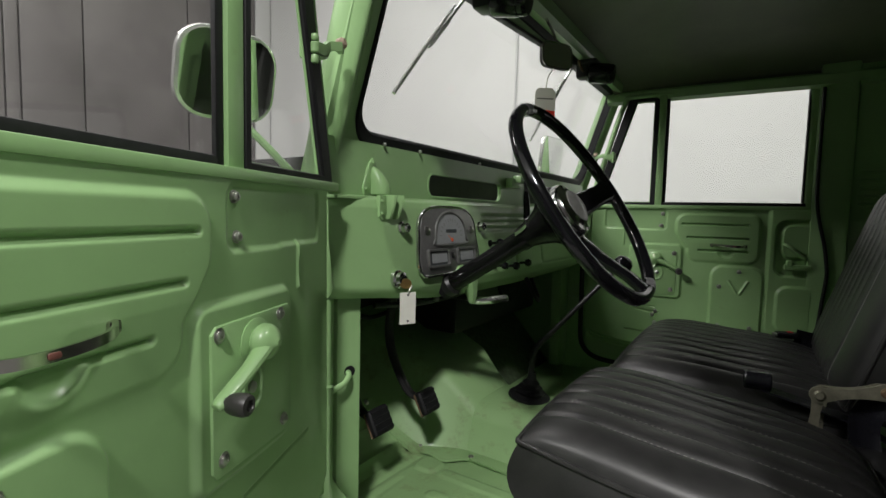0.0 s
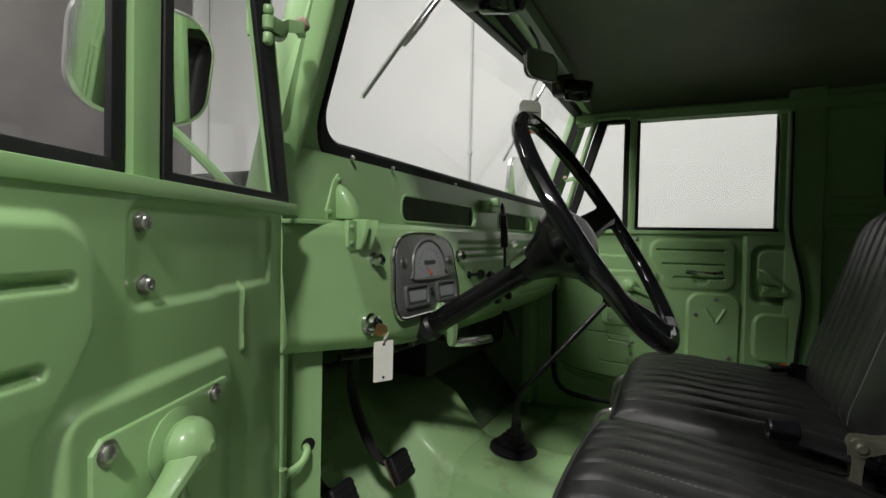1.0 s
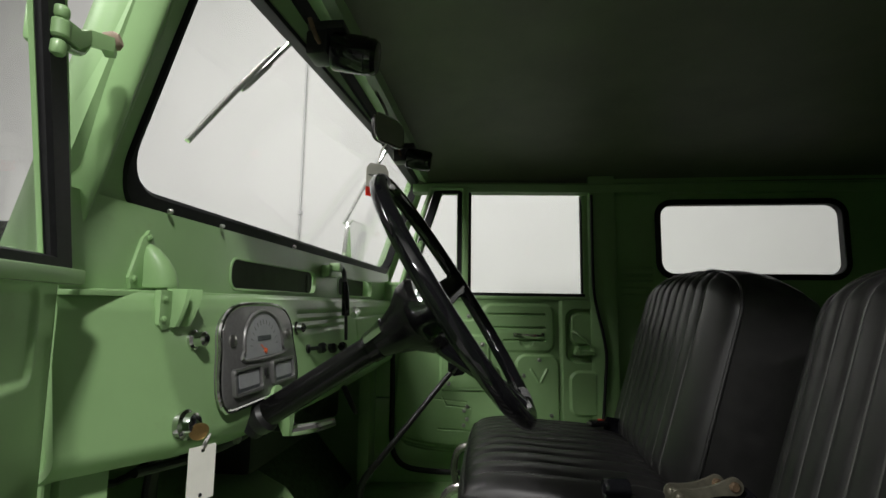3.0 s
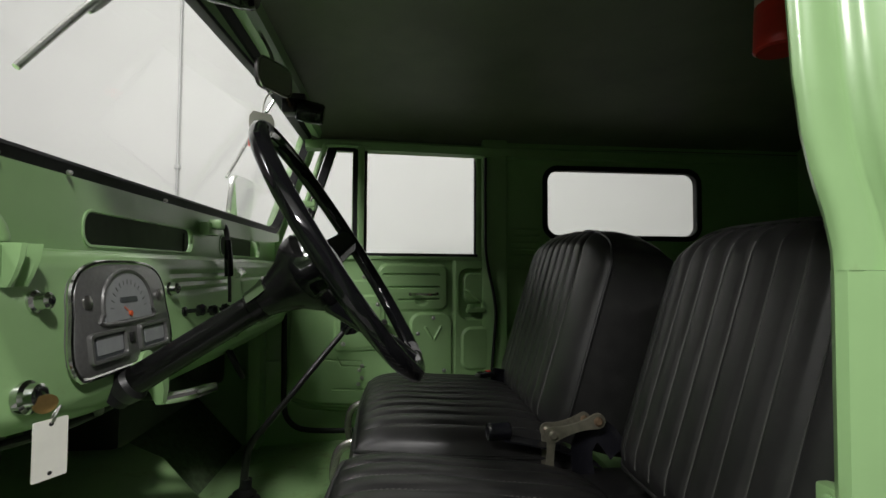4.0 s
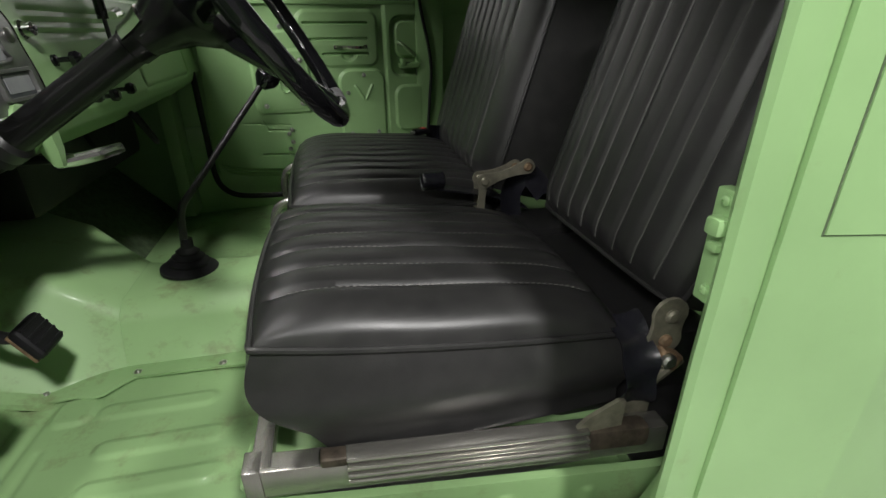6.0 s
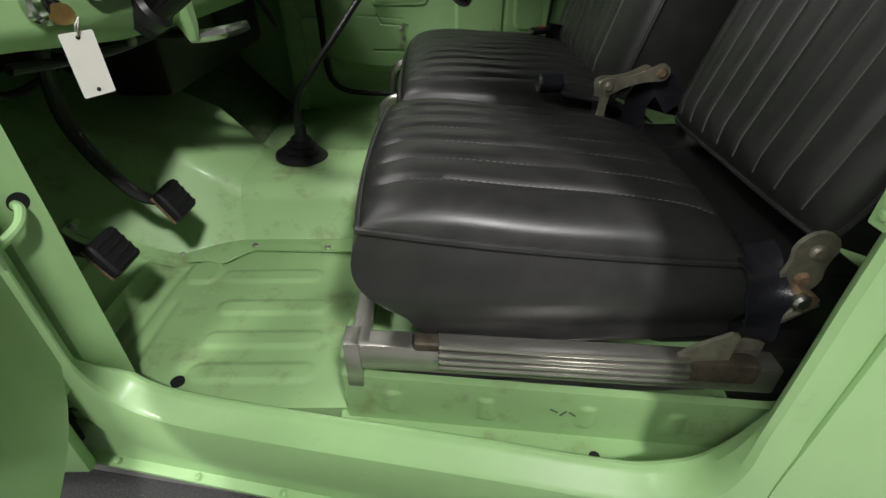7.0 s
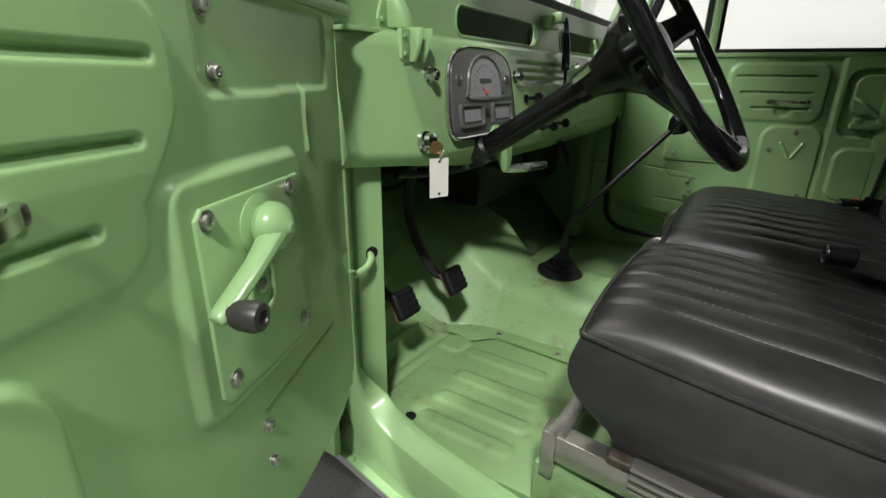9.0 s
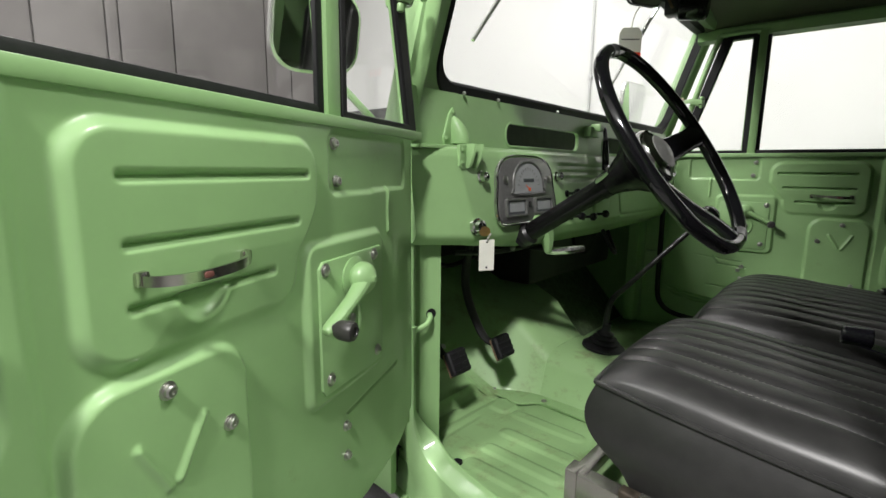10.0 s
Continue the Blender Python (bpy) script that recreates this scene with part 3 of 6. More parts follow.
def lock_post():
    """Rear quarter behind the driver's door, below the roof seam."""
    bm = bmesh.new()
    U, V = np.meshgrid(np.concatenate((np.linspace(0, 0.27, 190), np.linspace(0.28, 1, 20))), np.linspace(0.56, 1.2606, 300), indexing="ij")
    front = np.interp(V, [0.56, 0.66, 0.72, 0.80, 0.90, 1.0, 1.13, 1.258], [0.745, 0.735, 0.733, 0.7355, 0.7375, 0.738, 0.739, 0.740])
    X = front + (2.15 - front) * U
    Y = -(0.722 + 0.20 * np.minimum(X, 0.86))
    sheet(bm, X, Y, V, 0.012, (0, 1, 0))
    part("rear_quarter", bm, green, truck, "pale green rear quarter with a flush filler hatch")
    for nm, x0, z0, out, mt, lb in (("hatch_gap", 0.7662, 1.0790, 0.0006, deep_green, "dark gap round the filler hatch"), ("filler_hatch", 0.7675, 1.0802, 0.0018, green, "flush green filler hatch")):
        bm = bmesh.new()
        U, V = np.meshgrid(np.concatenate((np.linspace(x0, 0.86, 12), np.linspace(0.88, 1.10, 6))), np.linspace(z0, 1.2632, 10), indexing="ij")
        sheet(bm, U, -(0.722 + 0.20 * np.minimum(U, 0.86)) - out, V, 0.004, (0, 1, 0))
        part(nm, bm, mt, truck, lb)
    bm = bmesh.new()
    loops = []
    for z in np.linspace(1.262, 1.80, 40):
        s = np.interp(z, [1.262, 1.275, 1.30, 1.33, 1.36, 1.40, 1.50, 1.80], [-0.006, -0.0065, -0.0115, -0.020, -0.0255, -0.028, -0.026, -0.020])
        x0 = 0.708 + s
        y0 = -(0.722 + 0.20 * 0.71) + np.interp(z, [1.262, 1.30, 1.38, 1.80], [0.0, 0.0, 0.004, 0.04])
        loops.append([Vector((x0 + a, y0 + b, z)) for a, b in ((0.05, 0.06), (0.012, 0.022), (0.004, 0.014), (0.0, 0.008), (0.0015, 0.004), (0.006, 0.001), (0.014, 0.0), (0.024, 0.001), (0.031, 0.003), (0.0355, 0.0048), (0.0385, 0.0040), (0.042, -0.003), (0.047, -0.0085), (0.06, -0.0125), (0.13, -0.0266), (0.152, -0.031), (0.40, -0.031), (0.40, 0.0), (0.05, 0.05))])
    rings(bm, loops)
    part("roof_side_post", bm, green, truck, "pale green hard-top side post with a swept edge", angle=50)
    # striker on the jamb
    bm = bmesh.new()
    box(bm, (0.7055, -0.857, 1.012), (0.718, -0.832, 1.110), 0.003)
    box(bm, (0.695, -0.853, 1.074), (0.712, -0.838, 1.089), 0.004)
    box(bm, (0.699, -0.852, 1.060), (0.712, -0.840, 1.068), 0.003)
    striker = part("striker", bm, green, truck, "green painted door striker plate")
    for z in (1.024, 1.101):
        screw("striker_screw", (0.7055, -0.844, z), (-1, 0, 0), 0.0042, striker, green, label="green screw head")


def far_side():
    """Passenger side behind the door: post, upper side wall with its window, lower wall."""
    bm = bmesh.new()
    for x0, x1 in ((0.742, 0.845),):
        box(bm, (x0, 0.710, 0.66), (x1, 0.76, 1.78), 0.012)
    part("lock_post", bm, green, truck)
    cx, cz = 1.34, 1.532
    m = Matrix.Translation((cx, 0.735, cz)) @ Matrix.Rotation(radians(90), 4, "X")
    W = 1.34
    outer = rrect(W, 0.52, 0.01, 8, 0.14, -0.01)
    inner = rrect(0.665, 0.283, 0.05, 8)
    bm = bmesh.new()
    ring_plate(bm, outer, inner, -0.03, 0.0, m)
    part("side_wall", bm, green, truck, "dark green hard-top side wall")
    for k in range(5):
        bm = bmesh.new()
        z = 1.315 + 0.026 * k
        tube(bm, [(0.865, 0.735, z), (0.88, 0.7335, z), (0.965, 0.7335, z), (0.98, 0.735, z)], 0.006, 8, steps=3)
        part("wall_rib", bm, green, truck)
    bm = bmesh.new()
    ring_plate(bm, rrect(0.69, 0.308, 0.065, 8), rrect(0.645, 0.264, 0.045, 8), -0.025, 0.006, m, 0.004)
    win = part("side_window", bm, black_rubber, truck, "black rubber gasket round the rear side window")
    bm = bmesh.new()
    slab(bm, rrect(0.65, 0.27, 0.045, 8), -0.022, -0.017, 0, m)
    pane = part("pane", bm, clear_glass, win, "clear glass")
    pane.visible_shadow = False
    bm = bmesh.new()
    box(bm, (0.80, 0.74, 0.60), (2.15, 0.775, 1.30), 0.004)
    part("rear_quarter", bm, green, truck)
    bm = bmesh.new()
    box(bm, (2.13, -0.88, 0.60), (2.16, 0.775, 1.80), 0.004)
    part("rear_wall", bm, green, truck)
    bm = bmesh.new()
    box(bm, (0.86, -0.86, 1.27), (2.14, -0.83, 1.80), 0.004)
    part("side_wall", bm, green, truck)


def post_seal():
    """Black rubber seal that hangs down the far lock post."""
    bm = bmesh.new()
    tube(bm, [(0.752, 0.700, 1.70), (0.752, 0.700, 1.45), (0.754, 0.698, 1.335), (0.766, 0.700, 1.255), (0.784, 0.702, 1.175), (0.796, 0.704, 1.085), (0.790, 0.705, 0.99), (0.780, 0.706, 0.86)], 0.0075, 10, flat=0.7)
    part("door_seal", bm, black_rubber, truck, "black rubber seal sagging beside the passenger door")


def roof():
    U, V = np.meshgrid(np.linspace(0.085, 2.16, 60), np.linspace(-1, 1, 70), indexing="ij")
    half = 0.70 + 0.05 * np.clip((U - 0.1) / 0.7, 0, 1)
    Y = half * V
    Z = 1.842 - 0.045 * np.abs(V) ** 2.2 - 0.035 * np.abs(V) ** 14 - 0.055 * np.clip((0.32 - U) / 0.25, 0, 1) ** 2.2
    bm = bmesh.new()
    sheet(bm, U, Y, Z, 0.03, (0, 0, 1))
    part("headliner", bm, headliner, truck, "matt grey-green roof lining")
    for s in (1, -1):
        bm = bmesh.new()
        pts = [(x, s * (0.692 + 0.05 * min(max((x - 0.1) / 0.7, 0), 1)), 1.757) for x in (0.10, 0.4, 0.8, 1.4, 2.14)]
        tube(bm, pts, 0.008, 8)
        part("roof_bead", bm, headliner, truck, "dull beige welt along the roof edge")
    # rail under the roof edge, over the doors
    bm = bmesh.new()
    loops = [[Vector((x, y0 + a, z)) for a, z in ((0.0, 1.75), (-0.008, 1.742), (-0.006, 1.712), (0.02, 1.704), (0.045, 1.712), (0.05, 1.76))] for x, y0 in ((0.06, 0.665), (0.4, 0.685), (0.78, 0.715), (2.14, 0.74))]
    rings(bm, loops)
    part("roof_rail", bm, green, truck)
    bm = bmesh.new()
    loops = [[Vector((x, -y0 - a, z)) for a, z in ((0.0, 1.75), (-0.008, 1.742), (-0.006, 1.712), (0.02, 1.704), (0.045, 1.712), (0.05, 1.76))] for x, y0 in ((0.06, 0.70), (0.4, 0.735), (0.78, 0.77), (2.14, 0.80))]
    rings(bm, loops)
    part("roof_rail", bm, green, truck)
    bm = bmesh.new()
    box(bm, (0.06, -0.80, 1.79), (2.18, 0.80, 1.905), 0.03)
    for f in list(bm.faces):
        if f.calc_center_median().z < 1.80:
            bm.faces.remove(f)
    part("roof_skin", bm, green, truck)


floor_pan()
tunnel()
seat_box()
door_opening()
lock_post()
far_side()
post_seal()
roof()


# ---------------------------------------------------------------- windshield
def ws(y, z, d=0.0):
    """A point on the windshield's leaning plane; d metres towards the cabin."""
    lean = 0.33
    n = Vector((1, 0, -lean)).normalized()
    return Vector((-0.052 + (z - 1.42) * lean, y, z)) + n * d


def windshield():
    w = thing("windshield", (-0.05, 0.02, 1.40), "green framed flat windshield with a black gasket", "windshield")
    C, ZC = 0.02, 1.578
    e = ws(C, ZC)
    up = (ws(C, ZC + 1) - ws(C, ZC)).normalized()
    n = Vector((0, 1, 0)).cross(up)
    m = Matrix.Translation(e) @ Matrix(((0, up.x, n.x, 0), (1, up.y, n.y, 0), (0, up.z, n.z, 0), (0, 0, 0, 1)))
    H = 0.330

    def bowed(loop):
        """The top edge climbs a little towards the passenger's side."""
        return [(x, y + (0.055 * x if y > 0 else 0.0)) for x, y in loop]
    inner = bowed(rrect(1.374, H + 0.012, 0.055, 8, 0, -0.006))
    bm = bmesh.new()
    ring_plate(bm, bowed(rrect(1.512, H + 0.10, 0.04, 8, 0, 0.012)), bowed(rrect(1.378, H + 0.036, 0.055, 8, 0, -0.012)), -0.018, 0.012, m, 0.006)
    part("frame", bm, green, w, "green windshield frame")
    bm = bmesh.new()
    ring_plate(bm, bowed(rrect(1.386, H + 0.054, 0.06, 8, 0, -0.018)), inner, -0.012, 0.016, m, 0.004)
    part("gasket", bm, black_rubber, w, "black rubber windshield gasket")
    bm = bmesh.new()
    slab(bm, bowed(rrect(1.38, H + 0.024, 0.05, 8, 0, -0.006)), -0.003, 0.002, 0, m)
    pane = part("pane", bm, clear_glass, w, "clear windshield glass")
    pane.visible_shadow = False
    # stout outer posts with a rolled ridge
    for y0, s in ((-0.688, -1), (0.728, 1)):
        bm = bmesh.new()
        loops = []
        for z in np.linspace(1.30, 1.79, 14):
            k = np.interp(z, [1.30, 1.40, 1.50, 1.79], [0.48, 0.5, 0.56, 0.64])
            loops.append(curve_points([ws(y0 + s * a * k, z, b) for a, b in ((0.0, 0.004), (0.012, 0.014), (0.028, 0.012), (0.036, 0.022), (0.050, 0.030), (0.064, 0.024), (0.080, 0.006), (0.088, -0.02), (0.06, -0.05), (0.0, -0.02))], 3, True))
        rings(bm, loops)
        part("side_post", bm, green, w, "green windshield side post with a rolled ridge", angle=60)
    # sealing strip and header over the glass
    bm = bmesh.new()
    loops = [[Vector((x, y, z)) for x, z in ((0.045, 1.745), (0.075, 1.742), (0.092, 1.765), (0.085, 1.80), (0.04, 1.80))] for y in (-0.72, 0.74)]
    rings(bm, loops)
    part("top_seal", bm, black_rubber, w, "black sealing strip over the windshield")
    bm = bmesh.new()
    loops = [[Vector((x, y, z)) for x, z in ((0.088, 1.752), (0.112, 1.748), (0.124, 1.765), (0.124, 1.80), (0.088, 1.80))] for y in (-0.70, 0.72)]
    rings(bm, loops)
    part("header_rail", bm, green, w, "dark green roof header rail")
    for y in (-0.59, -0.47, -0.20):
        bm = bmesh.new()
        lathe(bm, (-0.040, y, 1.3885), (1, 0, -0.1), [(0.0035, 0), (0.0035, 0.004), (0.002, 0.006), (0, 0.006)], 10)
        part("frame_clip", bm, steel, w)
    return w


windshield()


def wiper(pivot, tip, group_label):
    t = thing("wiper", pivot, group_label, "wiper", "windshield wipers")
    p, q = Vector(pivot), Vector(tip)
    d = (q - p).normalized()
    bm = bmesh.new()
    tube(bm, [p, p.lerp(q, 0.12), p.lerp(q, 0.42)], [0.006, 0.004, 0.004], 8)
    part("arm", bm, wiper_silver, t, "thin dull metal wiper arm")
    bm = bmesh.new()
    tube(bm, [p.lerp(q, 0.30) + Vector((0, 0.008, 0.004)), p.lerp(q, 0.5), p.lerp(q, 0.56)], [0.003, 0.006, 0.003], 8)
    part("blade_holder", bm, wiper_silver, t, "bright blade holder")
    side = d.cross(Vector((1, 0, -0.3))).normalized()
    bm = bmesh.new()
    a, b = p.lerp(q, 0.18) + side * 0.010, q + side * 0.002
    tube(bm, [a, a.lerp(b, 0.5) + side * 0.002, b], [0.0035, 0.0052, 0.0045], 10)
    part("blade", bm, wiper_silver, t, "bright metal wiper blade")
    return t


wiper(ws(-0.395, 1.735, -0.02), ws(-0.552, 1.490, -0.02), "bright metal wiper blade on a dark arm, outside the windshield")
wiper(ws(0.285, 1.750, -0.02), ws(0.152, 1.492, -0.02), "bright metal wiper blade on a dark arm, outside the windshield")


def wiper_motor(y, z):
    base = (0.115, y, z)
    t = thing("wiper_motor", base, "black cylindrical wiper motor under the windshield header", "wiper motor", "wiper motors")
    x, y, z = base
    ax = Vector((1, 0.10, -0.16))
    bm = bmesh.new()
    lathe(bm, (x, y, z), ax, [(0.0, 0), (0.022, 0.001), (0.030, 0.006), (0.031, 0.010), (0.031, 0.060), (0.0295, 0.062), (0.0295, 0.072), (0.025, 0.079), (0, 0.080)], 26)
    part("can", bm, black_gloss, t, "glossy black motor can")
    bm = bmesh.new()
    box(bm, (x - 0.034, y - 0.026, z - 0.018), (x + 0.002, y + 0.022, z + 0.024), 0.006)
    part("gearbox", bm, black_metal, t)
    bm = bmesh.new()
    box(bm, (x - 0.030, y - 0.03, z + 0.022), (x + 0.030, y + 0.03, z + 0.036), 0.003)
    part("mounting_foot", bm, black_metal, t)
    bm = bmesh.new()
    tube(bm, [(x - 0.010, y - 0.022, z), (x - 0.012, y - 0.040, z + 0.006), (x - 0.02, y - 0.045, z + 0.03)], 0.004, 8)
    part("wire_lead", bm, rust, t, "short brownish wire lead")


wiper_motor(-0.44, 1.688)
wiper_motor(0.22, 1.712)


def cabin_mirror():
    base = (0.150, -0.160, 1.652)
    t = thing("rear_view_mirror", base, "small rounded rear-view mirror on a thin stem", "mirror")
    m = look(Vector(base), Vector((1.27, -0.77, 1.69)))
    m = m @ Matrix.Rotation(radians(180), 4, "Y")
    bm = bmesh.new()
    slab(bm, rrect(0.094, 0.062, 0.018, 5), -0.008, 0.003, 0.002, m)
    part("back_shell", bm, black_metal, t)
    bm = bmesh.new()
    tube(bm, [m @ Vector((x, y, 0.003)) for x, y in rrect(0.094, 0.062, 0.018, 3)], 0.0022, 6, True, 2)
    part("rim", bm, chrome, t, "thin bright rim")
    bm = bmesh.new()
    slab(bm, rrect(0.089, 0.057, 0.016, 5), 0.0032, 0.0045, 0, m)
    part("mirror_face", bm, mirror_glass, t, "silvered mirror face")
    bm = bmesh.new()
    tube(bm, [base, (0.142, -0.157, 1.70), (0.115, -0.150, 1.752)], 0.0035, 8)
    part("stem", bm, chrome, t)


cabin_mirror()


def hang_tag():
    base = (0.133, -0.182, 1.497)
    t = thing("hanging_tag", base, "white card tag with a red lower corner, hung on a string", "tag")
    m = Matrix.Translation(base) @ Matrix.Rotation(radians(38), 4, "Z") @ Matrix.Rotation(radians(90), 4, "X")
    bm = bmesh.new()
    slab(bm, [(-0.026, 0.022), (0.026, 0.018), (0.026, 0.062), (0.018, 0.074), (-0.018, 0.074), (-0.026, 0.062)], -0.0008, 0.0008, 0, m)
    part("card", bm, thin_card, t)
    bm = bmesh.new()
    slab(bm, [(-0.026, 0.002), (0.026, 0.0), (0.026, 0.018), (-0.026, 0.022)], -0.0008, 0.0008, 0, m)
    part("red_band", bm, thin_red_card, t, "red band along the card's foot")
    bm = bmesh.new()
    slab(bm, [(-0.021, 0.046), (0.021, 0.046), (0.021, 0.049), (-0.021, 0.049)], 0.0009, 0.0012, 0, m)
    part("printed_line", bm, bezel_grey, t, "grey printed line")
    bm = bmesh.new()
    tube(bm, [m @ Vector((0, 0.068, 0)), (0.138, -0.178, 1.60), (0.150, -0.165, 1.625)], 0.0014, 6)
    part("string", bm, white_card, t)


hang_tag()


# ---------------------------------------------------------------- road wheels that carry the body
def road_wheel(x, y, side):
    bm = bmesh.new()
    lathe(bm, (x, y - 0.10 * side, 0.37), (0, side, 0), [(0.20, 0.0), (0.33, 0.0), (0.365, 0.03), (0.37, 0.10), (0.365, 0.17), (0.33, 0.20), (0.20, 0.20)], 40)
    t = part("tyre", bm, black_rubber, truck, "black rubber road tyre")
    bm = bmesh.new()
    lathe(bm, (x, y + 0.07 * side, 0.37), (0, side, 0), [(0.205, 0.0), (0.20, 0.02), (0.15, 0.0), (0.07, 0.01), (0.06, 0.05), (0, 0.05)], 32)
    part("rim", bm, green, t, "green steel rim")


for wx in (-0.85, 1.55):
    for side in (-1, 1):
        road_wheel(wx, side * 0.66, side)
bm = bmesh.new()
for y in (-0.42, 0.42):
    box(bm, (-1.15, y - 0.04, 0.40), (2.10, y + 0.04, 0.50), 0.006)
for x in (-0.85, 1.55):
    box(bm, (x - 0.05, -0.60, 0.33), (x + 0.05, 0.60, 0.41), 0.01)
part("chassis", bm, black_metal, truck, "black chassis rails and axles")


# ---------------------------------------------------------------- cowl and dashboard
def cowl():
    c = thing("cowl_panel", (-0.05, 0.0, 1.28), "green cowl panel with two dark air slots below the windshield", "panel")
    m = Matrix.Translation((-0.043, 0, 0)) @ Matrix(((0, 0, 1, 0), (1, 0, 0, 0), (0, 1, 0, 0), (0, 0, 0, 1)))
    z0, z1 = 1.284, 1.386

    def holed(y0, y1, s0, s1):
        oc, ic = ((y0 + y1) / 2, (z0 + z1) / 2), ((s0 + s1) / 2, 1.318)
        bm = bmesh.new()
        ring_plate(bm, rrect(y1 - y0, z1 - z0, 0.001, 6, *oc), rrect(s1 - s0, 0.048, 0.019, 6, *ic), -0.008, 0.0, m)
        part("cowl_skin", bm, green, c)
        bm = bmesh.new()
        ring_plate(bm, rrect(s1 - s0 + 0.010, 0.057, 0.023, 6, *ic), rrect(s1 - s0, 0.048, 0.019, 6, *ic), -0.004, 0.002, m, 0.0015)
        part("slot_rim", bm, green, c)
        # black sheet gives the slot its inner darkness by colour
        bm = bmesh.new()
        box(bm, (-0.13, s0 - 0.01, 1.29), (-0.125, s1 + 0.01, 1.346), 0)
        part("slot_back", bm, matt_black, c, "black sheet for the darkness inside the slot")
    holed(-0.735, 0.0, -0.428, -0.062)
    holed(0.0, 0.72, 0.105, 0.455)
    bm = bmesh.new()
    box(bm, (-0.19, -0.735, 1.278), (-0.043, 0.72, 1.286), 0.002)
    part("cowl_shelf", bm, green, c)
    # added black sheet behind both slots, also in place of their inner shade
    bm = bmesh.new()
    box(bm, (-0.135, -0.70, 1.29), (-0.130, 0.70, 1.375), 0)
    part("duct_shade", bm, matt_black, c)
    # vent levers
    bm = bmesh.new()
    box(bm, (-0.043, -0.03, 1.335), (-0.020, 0.04, 1.365), 0.006)
    box(bm, (-0.030, -0.012, 1.35), (0.0, 0.030, 1.372), 0.005)
    part("lever_bracket", bm, green, c, "green vent lever bracket")
    bm = bmesh.new()
    tube(bm, [(-0.012, 0.02, 1.365), (0.002, 0.018, 1.345), (0.012, 0.012, 1.25), (0.016, 0.008, 1.18)], [0.006, 0.006, 0.004, 0.004], 10)
    part("lever_rod", bm, black_metal, c)
    bm = bmesh.new()
    tube(bm, [(0.006, 0.014, 1.325), (0.010, 0.012, 1.28), (0.012, 0.011, 1.24)], [0.007, 0.010, 0.010], 12)
    part("lever_grip", bm, black_gloss, c, "black lever grip")
    # hold-down latch at the driver's end
    bm = bmesh.new()
    loops = []
    for z, w, o, s in ((1.352, 0.010, 0.006, 0.004), (1.345, 0.026, 0.017, 0.003), (1.330, 0.038, 0.030, 0.0), (1.312, 0.046, 0.039, -0.004), (1.296, 0.050, 0.043, -0.006), (1.288, 0.050, 0.042, -0.006), (1.286, 0.046, 0.038, -0.006)):
        loops.append([Vector((-0.043 + 0.8 * o * math.sin(math.pi * k / 10) ** 0.75, -0.614 - s + 0.8 * (w / 2) * math.cos(math.pi * k / 10), 1.286 + 0.84 * (z - 1.286))) for k in range(11)])
    rings(bm, loops)
    latch = part("latch_cover", bm, green, c, "domed green hold-down cover")
    bm = bmesh.new()
    m2 = Matrix.Translation((-0.042, 0, 0)) @ Matrix(((0, 0, 1, 0), (1, 0, 0, 0), (0, 1, 0, 0), (0, 0, 0, 1)))
    slab(bm, [(-0.594, 1.285), (-0.612, 1.346), (-0.622, 1.358), (-0.633, 1.346), (-0.650, 1.298), (-0.646, 1.285)], -0.001, 0.003, 0.001, m2)
    part("latch_plate", bm, green, c)
    # hook plate below it, on the dash
    m3 = Matrix.Translation((-0.004, 0, 0)) @ Matrix(((0, 0, 1, 0), (1, 0, 0, 0), (0, 1, 0, 0), (0, 0, 0, 1)))
    bm = bmesh.new()
    slab(bm, [(-0.648, 1.284), (-0.648, 1.244), (-0.641, 1.237), (-0.630, 1.239), (-0.626, 1.262), (-0.624, 1.284)], -0.002, 0.006, 0.001, m3)
    part("hook_plate", bm, green, c, "green riveted hook plate")
    for ya, yb, yc in ((-0.630, -0.622, -0.612), (-0.606, -0.599, -0.591)):
        bm = bmesh.new()
        rings(bm, [[Vector((x, y, z)) for x, y in ((-0.004, ya), (0.016 * f, ya + (yb - ya) * 0.6), (0.019 * f, yb), (0.016 * f, yb + (yc - yb) * 0.5), (-0.004, yc))] for z, f in ((1.286, 1.15), (1.268, 1.0), (1.252, 0.7), (1.240, 0.35))])
        part("hook_flap", bm, green, c, "curved green hook flap")
    for z in (1.274, 1.250):
        screw("hook_rivet", (0.0022, -0.641, z), (1, 0, 0), 0.0035, c, green, label="green rivet")
    for y, z in ((-0.622, 1.349), (-0.642, 1.297)):
        screw("latch_screw", (-0.039, y, z), (1, 0, 0), 0.004, c, green, label="green screw head")


def dash_x(y, z):
    """Dash face: leans back towards its foot, folds away at the driver's end."""
    x = np.interp(z, [1.05, 1.075, 1.10, 1.225, 1.262, 1.276, 1.284], [-0.012, 0.010, 0.018, 0.001, -0.004, -0.010, -0.026])
    fold = np.clip((-0.640 + 0.30 * (1.225 - z) - y) / 0.10, 0, 1)
    return x - 0.045 * fold


